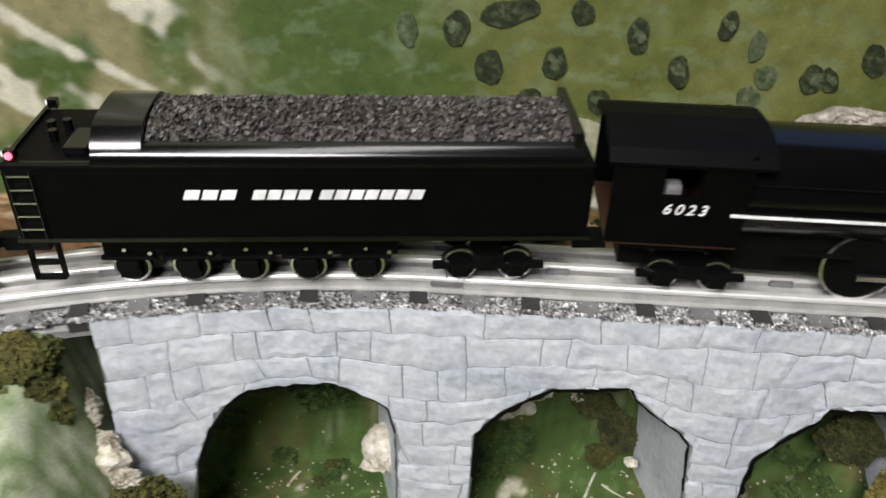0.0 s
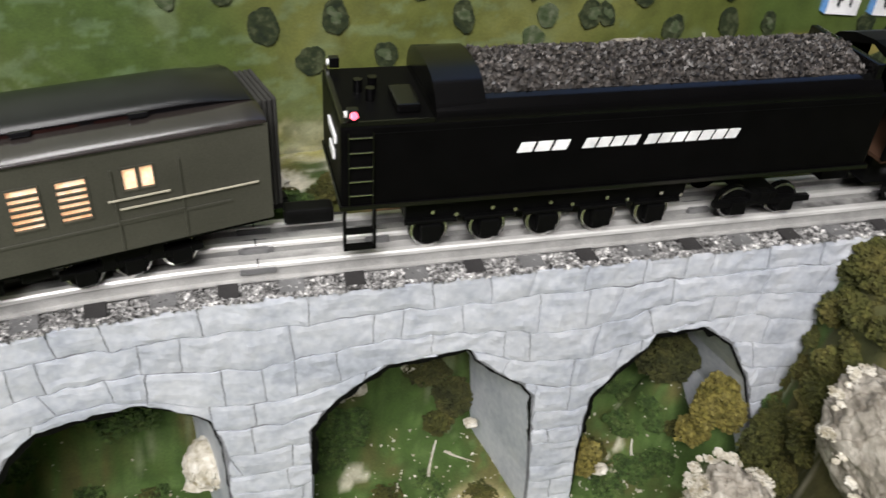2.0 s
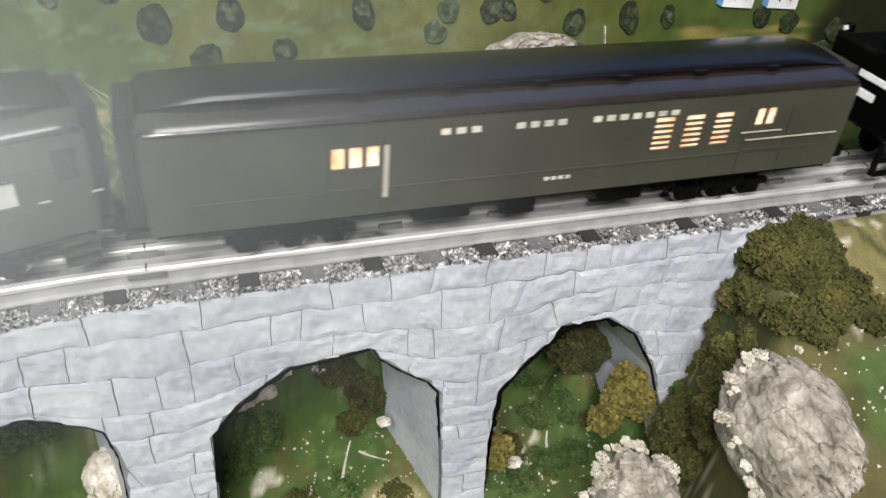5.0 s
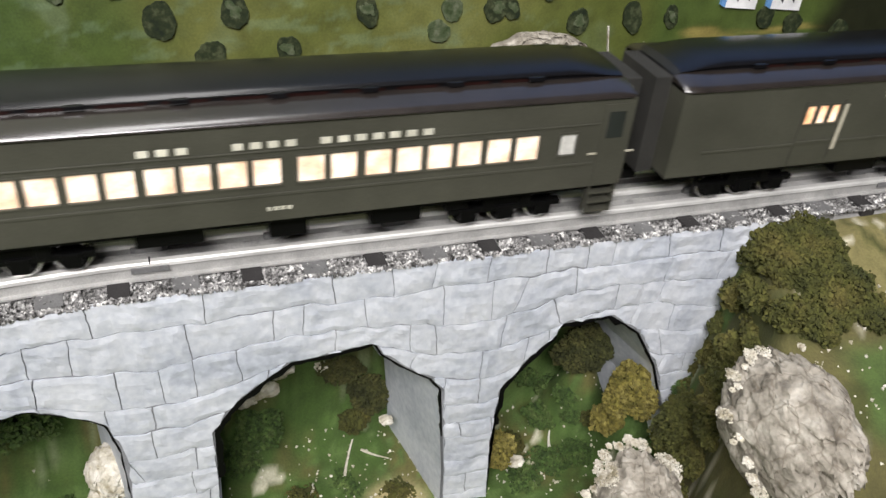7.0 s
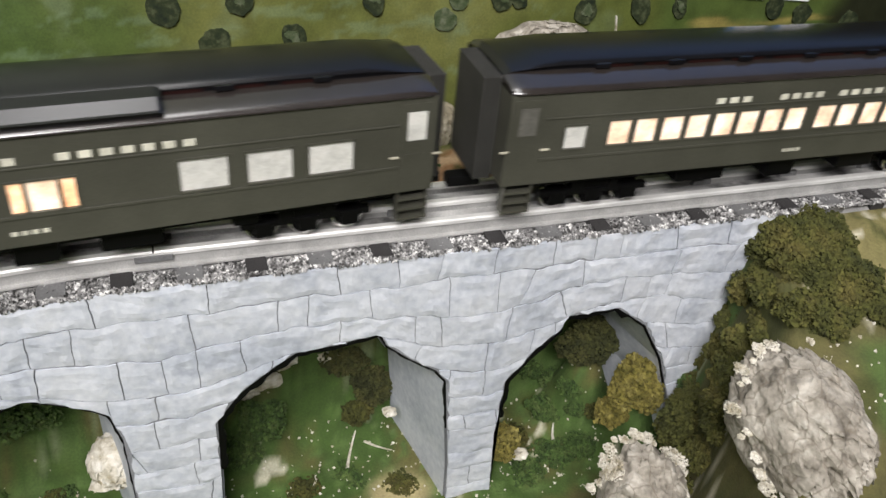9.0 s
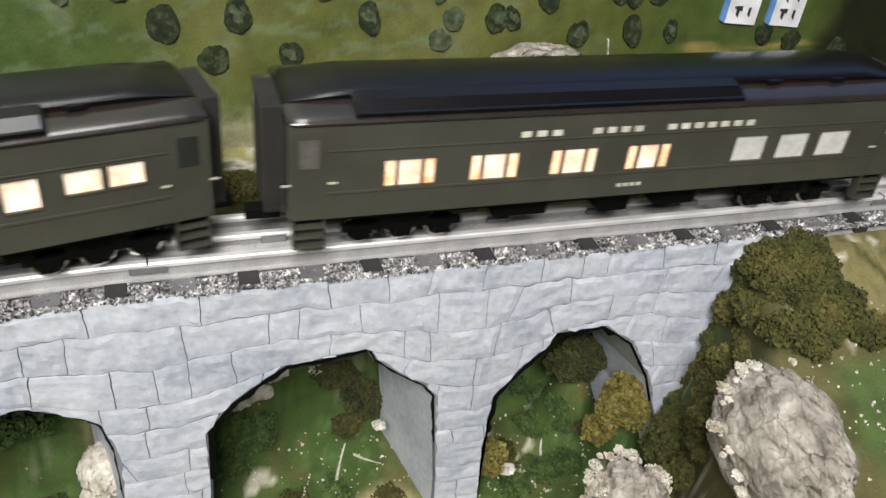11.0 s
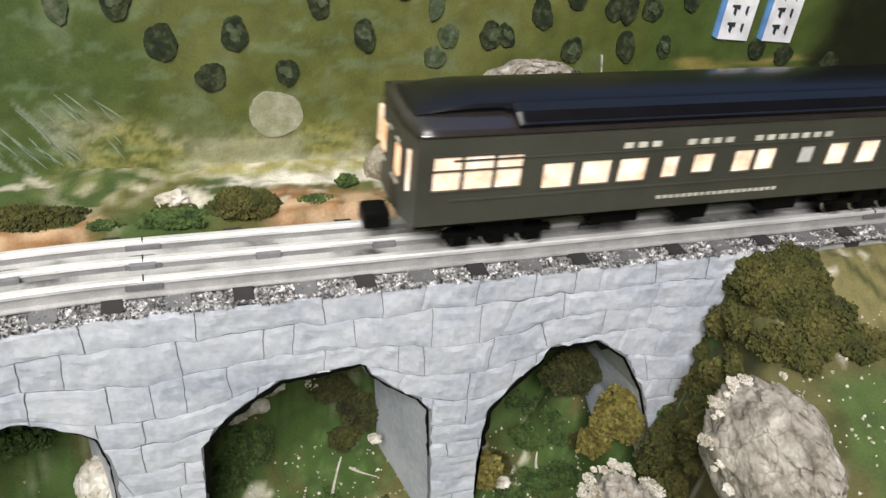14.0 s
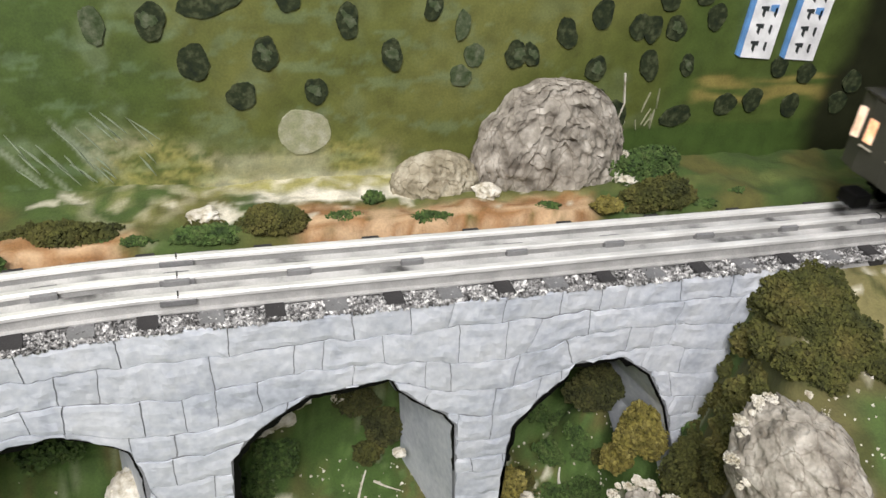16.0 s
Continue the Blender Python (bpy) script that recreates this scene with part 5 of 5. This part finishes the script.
hood = [[(xl + 0.004 + (x - xl - 0.004) * k, y * k, z) for x, y in plan] for k, z in ((1.0, 0.0724), (1.06, 0.0728), (1.05, 0.0742), (0.90, 0.0762), (0.55, 0.0778))]
part("bay_roof", loft(bmesh.new(), hood), M_ROOF_EDGE, obs, "glossy black hood over the rear bay", smooth=0.5)
for side in (-1, 1):
    bm = boxed(-0.0044, 0.0044, -0.0008, 0.0008, 0.0440, 0.0640)
    bm.transform(pose(xl - 0.002, side * 0.02425, 0, 0, 0, side * -math.degrees(math.atan2(0.0145, 0.004))))
    part("corner_window", bm, M_LIT, obs, "lit window in the slanted corner")
xl -= 0.004
for a, b in ((-0.0185, -0.0075), (0.0075, 0.0185)):
    w = part("end_window", boxed(xl - 0.0008, xl + 0.0004, a + 0.002, b - 0.002, 0.0455, 0.0605), M_LIT_DIM, obs)
part("end_door", boxed(xl - 0.0010, xl + 0.0004, -0.0068, 0.0068, 0.0260, 0.0660), M_OLIVE, obs)
part("tail_coupler", boxed(xl - 0.014, xl, -0.0075, 0.0075, 0.010, 0.0195, bevel=0.002), M_BLACK_DULL, obs, "black rear coupler")
for y in (-0.0150, -0.0090, 0.0090, 0.0150):
    part("grab_iron", boxed(xl - 0.0018, xl - 0.0008, y - 0.0025, y + 0.0025, 0.0420, 0.0428), M_TRIM, obs)
for y in (-0.0140, 0.0):
    part("grab_iron", boxed(xl - 0.0018, xl - 0.0008, y - 0.003, y + 0.003, 0.0640, 0.0648), M_TRIM, obs)


# ---- tender ----
def tender_car():
    rear, front = -0.3430, -0.0680
    mid, L = (rear + front) / 2, front - rear
    t = thing("tender", "black coal tender with white lettering and a red marker lamp", "tender")
    X = lambda s: s - mid
    bm = bmesh.new()
    box(bm, X(rear), X(front), -HW, HW, 0.0365, 0.0755, bevel=0.0012)
    part("body", bm, M_BLACK_SIDE, t)
    part("running_board", boxed(X(rear) - 0.001, X(front) + 0.002, -HW - 0.0008, HW + 0.0008, 0.0340, 0.0368, bevel=0.0005), M_BLACK, t)
    # the coal bunker with rounded shoulders
    curve = [(0.0315, 0.0750), (0.0315, 0.0776), (0.0313, 0.0790), (0.0307, 0.0803), (0.0297, 0.0815), (0.0284, 0.0826), (0.0268, 0.0835), (0.0250, 0.0841), (0.0236, 0.0843), (0.0230, 0.0790)]
    prof = [(-y, z) for y, z in curve] + list(reversed(curve))
    part("bunker", loft(bmesh.new(), [[(X(s), y, z) for y, z in prof] for s in (-0.3015, -0.0740)]), M_BLACK, t, "black bunker with rounded shoulders", smooth=0.6)
    curve = [(0.0305, 0.0800), (0.0297, 0.0820), (0.0282, 0.0842), (0.0262, 0.0864), (0.0236, 0.0885), (0.0204, 0.0903), (0.0165, 0.0917), (0.0110, 0.0926), (0.0040, 0.0929)]
    hood = [(-y, z) for y, z in curve] + list(reversed(curve))
    part("rear_hood", loft(bmesh.new(), [[(X(s), y * (1 - 0.02 * k), z) for y, z in hood] for k, s in enumerate((-0.3016, -0.2790))]), M_BLACK, t, "black sloping coal hood", smooth=0.6)
    part("front_wall", boxed(X(-0.0790), X(-0.0745), -0.0280, 0.0280, 0.0780, 0.0905, bevel=0.001), M_BLACK, t)
    rng = random.Random(3)
    verts, faces = [], []
    for _ in range(3600):
        s, y = rng.uniform(-0.2775, -0.0800), rng.uniform(-0.0225, 0.0225)
        r = rng.uniform(0.0009, 0.0021)
        z = 0.0838 + 0.0085 * (1 - (y / 0.024) ** 2) + 0.0012 * nz(s, y, 0, 120) + rng.uniform(-0.0008, 0.0008)
        turn = Euler((rng.uniform(0, 6), rng.uniform(0, 6), rng.uniform(0, 6))).to_matrix()
        k = len(verts)
        for q in ((1, 0, 0), (-0.8, 0.6, 0), (-0.3, -0.9, 0.1), (0.1, 0.2, 0.8), (0, 0.1, -0.7)):
            verts.append(Vector((X(s), y, z)) + turn @ Vector(q) * r)
        faces += [(k, k + 1, k + 3), (k + 1, k + 2, k + 3), (k + 2, k, k + 3), (k + 1, k, k + 4), (k + 2, k + 1, k + 4), (k, k + 2, k + 4)]
    me = bpy.data.meshes.new("coal")
    me.from_pydata(verts, [], faces)
    me.materials.append(M_COAL)
    coal = new("coal", me)
    coal.parent = t
    tagged(coal, "heap of black coal lumps", kind="stuff")
    heap = [[(X(s), y, 0.0832 + (0.0080 * (1 - (y / 0.0228) ** 2))) for y in (-0.0228, -0.015, -0.007, 0, 0.007, 0.015, 0.0228)] for s in np.linspace(-0.2785, -0.0790, 12)]
    part("coal_bed", loft(bmesh.new(), heap, closed=False, caps=False), M_COAL, t)
    # rear deck fittings and ladder
    for x0, x1, y0, y1, h in ((-0.3400, -0.3020, -HW, -HW + 0.0012, 0.0020), (-0.3425, -0.3405, -HW, HW, 0.0020)):
        part("deck_coaming", boxed(X(x0), X(x1), y0, y1, 0.0755, 0.0755 + h), M_BLACK, t)
    part("water_hatch", boxed(X(-0.3170), X(-0.3060), -0.022, 0.0, 0.0755, 0.0800, bevel=0.0012), M_BLACK, t)
    for x, y in ((-0.3260, -0.006), (-0.3230, 0.006), (-0.3300, 0.004)):
        part("filler_cap", cyl(bmesh.new(), 0.0022, 0.006, pose(X(x), y, 0.0785), 12), M_BLACK, t)
    for k in range(5):
        z = 0.0710 - 0.0071 * k
        part("ladder_rung", boxed(X(-0.3400), X(-0.3295), -HW - 0.0022, -HW - 0.0014, z - 0.0003, z + 0.0003), M_STEEL, t)
    for x in (-0.3402, -0.3295):
        part("ladder_rail", boxed(X(x), X(x) + 0.0005, -HW - 0.0022, -HW - 0.0014, 0.0370, 0.0735), M_BLACK, t)
    for y in (-0.0285, 0.0285):
        lamp = part("marker_lamp", boxed(X(-0.3400), X(-0.3350), y - 0.0022, y + 0.0022, 0.0775, 0.0825, bevel=0.0006), M_BLACK, t)
        if y < 0:
            part("red_lens", cyl(bmesh.new(), 0.0017, 0.0012, pose(X(-0.3372), y - 0.0026, 0.0803, 90), 14), M_RED, lamp, "glowing red lens")
        part("clear_lens", cyl(bmesh.new(), 0.0015, 0.0012, pose(X(-0.3404), y, 0.0800, 0, 90), 14), M_LETTER_W, lamp, "pale lens")
    part("rear_number_bar", boxed(X(rear) - 0.0010, X(rear) + 0.0005, -0.018, 0.004, 0.0610, 0.0645), M_LETTER_W, t)
    part("rear_number_bar", boxed(X(rear) - 0.0010, X(rear) + 0.0005, -0.012, 0.0, 0.0500, 0.0545), M_LETTER_W, t)
    part("rivet_line", boxed(X(rear) + 0.014, X(front) - 0.004, -HW - 0.0003, -HW + 0.0003, 0.0715, 0.0718), M_BLACK_DULL, t)
    letters(t, -mid, [(-0.2625, -0.2370, 3), (-0.2305, -0.2020, 4), (-0.1990, -0.1490, 7)], 0.0050, 0.0603, M_LETTER_W, slant=0.35)
    # ten-wheel bed at the rear and a four-wheel truck in front
    bed_ = part("pedestal_bed", boxed(X(-0.3110), X(-0.1620), -0.0190, 0.0190, 0.0170, 0.0345, bevel=0.001), M_BLACK_DULL, t)
    for i in range(5):
        wheelset(bed_, X(-0.2985 + 0.0300 * i), 0.0098, 0.0100)
        s = -0.2985 + 0.0300 * i
        for side in (-1, 1):
            bm = bmesh.new()
            box(bm, X(s) - 0.005, X(s) + 0.005, side * 0.0205 - 0.0022, side * 0.0205 + 0.0022, 0.0060, 0.0160, bevel=0.0008)
            box(bm, X(s) - 0.013, X(s) + 0.013, side * 0.0205 - 0.0014, side * 0.0205 + 0.0014, 0.0165, 0.0185, bevel=0.0005)
            part("axle_box", bm, M_BLACK_DULL, bed_)
        part("spring_bolt", cyl(bmesh.new(), 0.0011, 0.0012, pose(X(s), -0.0232, 0.0240, 90), 10), M_STEEL, bed_)
        part("spring_bolt", cyl(bmesh.new(), 0.0011, 0.0012, pose(X(s) + 0.012, -0.0226, 0.0215, 90), 10), M_STEEL, bed_)
    truck(t, X(-0.1150), length=0.058, axles=2, r=0.0098)
    bm = boxed(X(-0.3420), X(-0.3270), -HW + 0.001, -HW + 0.005, 0.0110, 0.0125)
    for x in (-0.3420, -0.3282):
        box(bm, X(x), X(x) + 0.0012, -HW + 0.001, -HW + 0.005, 0.0110, 0.0360)
    box(bm, X(-0.3420), X(-0.3270), -HW + 0.001, -HW + 0.005, 0.0200, 0.0212)
    part("rear_step", bm, M_BLACK_DULL, t)
    part("coupler", boxed(X(rear) - 0.024, X(rear), -0.005, 0.005, 0.011, 0.019, bevel=0.0015), M_BLACK_DULL, t)
    part("drawbar", boxed(X(front), X(front) + 0.018, -0.006, 0.006, 0.012, 0.018), M_BLACK_DULL, t)
    RUNS.append((t, mid, 0.095))


tender_car()


# ---- locomotive ----
def locomotive():
    rear, mid = -0.0560, 0.11
    t = thing("steam_locomotive", "black model steam locomotive with a white running stripe", "locomotive")
    X = lambda s: s - mid
    # cab
    for sy in (-1, 1):
        y0, y1 = sorted((sy * 0.0315, sy * 0.0295))
        bm = boxed(X(-0.0570), X(0.0080), y0, y1, 0.0370, 0.0640)
        box(bm, X(-0.0570), X(-0.0330), y0, y1, 0.0640, 0.0800)
        box(bm, X(-0.0150), X(0.0080), y0, y1, 0.0640, 0.0800)
        bmesh.ops.remove_doubles(bm, verts=bm.verts[:], dist=1e-6)
        part("cab_side", bm, M_BLACK_SIDE, t)
    part("cab_front", boxed(X(0.0060), X(0.0085), -0.0295, 0.0295, 0.0370, 0.0860), M_BLACK_SIDE, t)
    prof = [(-0.0325, 0.0795), (-0.0325, 0.0812), (-0.0270, 0.0865), (-0.0150, 0.0905), (0, 0.0918), (0.0150, 0.0905), (0.0270, 0.0865), (0.0325, 0.0812), (0.0325, 0.0795), (0.0, 0.0895)]
    part("cab_roof", loft(bmesh.new(), [[(X(s), y, z) for y, z in prof] for s in (-0.0600, 0.0175)]), M_BLACK_SIDE, t)
    part("cab_floor", boxed(X(-0.0560), X(0.0080), -0.0300, 0.0300, 0.0350, 0.0372), M_BROWN, t, "brown cab floor")
    part("backhead", boxed(X(-0.0060), X(0.0060), -0.0180, 0.0180, 0.0372, 0.0800, bevel=0.002), M_BROWN, t, "brown boiler backhead")
    part("cab_seat", boxed(X(-0.0310), X(-0.0230), -0.0285, -0.0200, 0.0560, 0.0680, bevel=0.002), M_TIE_GREY, t, "pale seat behind the cab window")
    number = bpy.data.curves.new("cab_number", "FONT")
    number.body, number.size, number.extrude, number.shear, number.space_character, number.offset = "6023", 0.0080, 0.0002, 0.28, 1.42, 0.00006
    number.materials.append(M_LETTER_W)
    digits = new("cab_number", number)
    digits.parent = t
    digits.matrix_local = pose(X(-0.0318), -0.0318, 0.0544, 90)
    digits["label"] = "white painted cab number"
    # boiler
    bm = bmesh.new()
    rings = []
    for s, r, cz in ((0.0085, 0.0288, 0.0598), (0.0800, 0.0288, 0.0598), (0.0850, 0.0272, 0.0600), (0.2700, 0.0250, 0.0600), (0.2850, 0.0230, 0.0600), (0.2900, 0.0120, 0.0600)):
        rings.append([(X(s), r * math.cos(2 * math.pi * i / 32), cz + r * math.sin(2 * math.pi * i / 32)) for i in range(32)])
    part("boiler", loft(bm, rings), M_BLACK, t, smooth=0.6)
    part("smoke_stack", cyl(bmesh.new(), 0.0070, 0.010, pose(X(0.2700), 0, 0.0860), 20), M_BLACK, t)
    for s in (0.13, 0.20):
        part("sand_dome", cyl(bmesh.new(), 0.0110, 0.008, pose(X(s), 0, 0.0850), 20, r2=0.007), M_BLACK, t)
    for side in (-1, 1):
        y0, y1 = sorted((side * 0.0240, side * 0.0318))
        part("running_board", boxed(X(0.0080), X(0.2850), y0, y1, 0.0535, 0.0575, bevel=0.0004), M_BLACK, t)
        part("handrail", boxed(X(0.0085), X(0.2800), side * 0.0283 - 0.0004, side * 0.0283 + 0.0004, 0.0700, 0.0707), M_BLACK_DULL, t)
    part("running_stripe", boxed(X(0.0010), X(0.2850), -0.0323, -0.0315, 0.0545, 0.0560), M_LETTER_W, t, "white stripe along the running board")
    part("frame", boxed(X(-0.0450), X(0.2900), -0.0130, 0.0130, 0.0120, 0.0360, bevel=0.001), M_BLACK_DULL, t)
    truck(t, X(-0.0080), length=0.056, axles=2, r=0.0095)
    for i in range(4):
        s = 0.0780 + 0.0420 * i
        for side in (-1, 1):
            bm = cyl(bmesh.new(), 0.0198, 0.0032, pose(X(s), side * 0.0155, 0.0200, 90), 36)
            w = part("driving_wheel", bm, M_BLACK_DULL, t)
            bm = bmesh.new()
            ring = [[(X(s) + r * math.cos(a), side * y, 0.0200 + r * math.sin(a)) for r, y in ((0.0198, 0.0150), (0.0204, 0.0172), (0.0188, 0.0176), (0.0186, 0.0150))] for a in [2 * math.pi * k / 36 for k in range(37)]]
            part("tyre", loft(bm, ring, caps=False), M_STEEL, w, "bright white-rimmed tyre")
    part("side_rod", boxed(X(0.0760), X(0.2080), -0.0215, -0.0190, 0.0140, 0.0175, bevel=0.0006), M_STEEL, t, "steel side rod")
    for s in (0.0300, -0.0450):
        part("pipe", boxed(X(s), X(s) + 0.040, -0.0260, -0.0235, 0.0300, 0.0322, bevel=0.0006), M_BLACK_DULL, t)
    RUNS.append((t, mid, 0.09))


locomotive()

# ---- thin smoke drifting from the engine ----
def wisp(size, seed):
    bm = bmesh.new()
    bmesh.ops.create_icosphere(bm, subdivisions=4, radius=1)
    for v in bm.verts:
        v.co.y *= 1 + 0.5 * noise.noise(v.co * 1.5 + Vector((seed, 0, 0)))
        v.co = Vector((v.co.x * size[0], v.co.y * size[1], v.co.z * size[2]))
    return tagged(part("smoke_wisp", bm, M_SMOKE, smooth=True), "thin pale drifting smoke wisp", "smoke", "smoke wisps")


# time and place of each wisp
DRIFT = [
    (wisp((0.24, 0.020, 0.16), 1), [(0, -0.62, -0.10, 0.62), (2.0, -0.52, -0.09, 0.48), (2.6, -0.26, -0.08, 0.34), (3.2, -0.15, -0.08, 0.30), (3.6, -0.20, -0.08, 0.29), (4.2, -0.16, -0.08, 0.29), (6.3, -0.24, -0.08, 0.38), (8.0, -0.40, -0.08, 0.66), (16, -0.9, -0.1, 1.0)]),
    (wisp((0.10, 0.015, 0.15), 4), [(0, 0.0, 0.06, 1.0), (2.2, -0.02, 0.03, 0.66), (2.6, -0.08, -0.04, 0.42), (3.0, -0.12, -0.07, 0.38), (3.4, -0.02, -0.08, 0.28), (3.6, 0.0, -0.08, 0.27), (3.8, -0.20, -0.08, 0.28), (4.0, -0.22, -0.08, 0.29), (4.6, -0.30, -0.08, 0.38), (8.0, -0.6, -0.06, 0.9), (16, -0.9, -0.06, 1.0)]),
]

# ---- the room that closes the place ----
for name, b in (("wall_south", (-2.2, 2.2, -2.5, -2.45, -0.8, 2.0)), ("wall_west", (-2.25, -2.2, -2.5, 0.6, -0.8, 2.0)), ("wall_east", (2.2, 2.25, -2.5, 0.6, -0.8, 2.0)), ("wall_far", (-2.2, 2.2, 0.6, 0.65, -0.8, 2.0)), ("floor", (-2.2, 2.2, -2.5, 0.6, -0.85, -0.8)), ("ceiling", (-2.2, 2.2, -2.5, 0.6, 2.0, 2.05))):
    tagged(part(name, boxed(*b), M_ROOM), "plain dark room surface", name.split("_")[0], kind="structure")
tagged(part("layout_fascia", boxed(-1.3, 1.4, -0.64, -0.62, -0.4, 0.05), M_ROOM), "plain board along the layout's edge", "board", kind="structure")

stones()

# ---- motion: the train runs along the line ----
TRAVEL = [(0, 0.0), (0.5, 0.0622), (1, 0.1235), (1.5, 0.1838), (2, 0.2475), (2.5, 0.3080), (3, 0.3690), (3.5, 0.4295), (4, 0.4910), (4.5, 0.5525), (5, 0.6140), (5.5, 0.6760), (6, 0.7385), (6.5, 0.8015), (7, 0.8685), (7.5, 0.9350), (8, 1.0030), (8.5, 1.0725), (9, 1.1410), (9.5, 1.2115), (10, 1.2795),
          (10.5, 1.3525), (11, 1.4265), (11.5, 1.5005), (12, 1.5750), (12.5, 1.6490), (13, 1.7225), (13.5, 1.7967), (14, 1.8702), (14.5, 1.9438), (15, 2.0162), (15.5, 2.0882), (16, 2.1630)]


def motions():
    for ob, mid, half in RUNS:
        rows = []
        for t, d in TRAVEL:
            ax, ay, _ = track(mid + d - half)
            bx, by, _ = track(mid + d + half)
            rows.append((t, pose((ax + bx) / 2, (ay + by) / 2, Z0, 0, 0, math.degrees(math.atan2(by - ay, bx - ax)))))
        walk(ob, rows)
    for ob, way in DRIFT:
        walk(ob, [(t, pose(x, y, z)) for t, x, y, z in way])


motions()
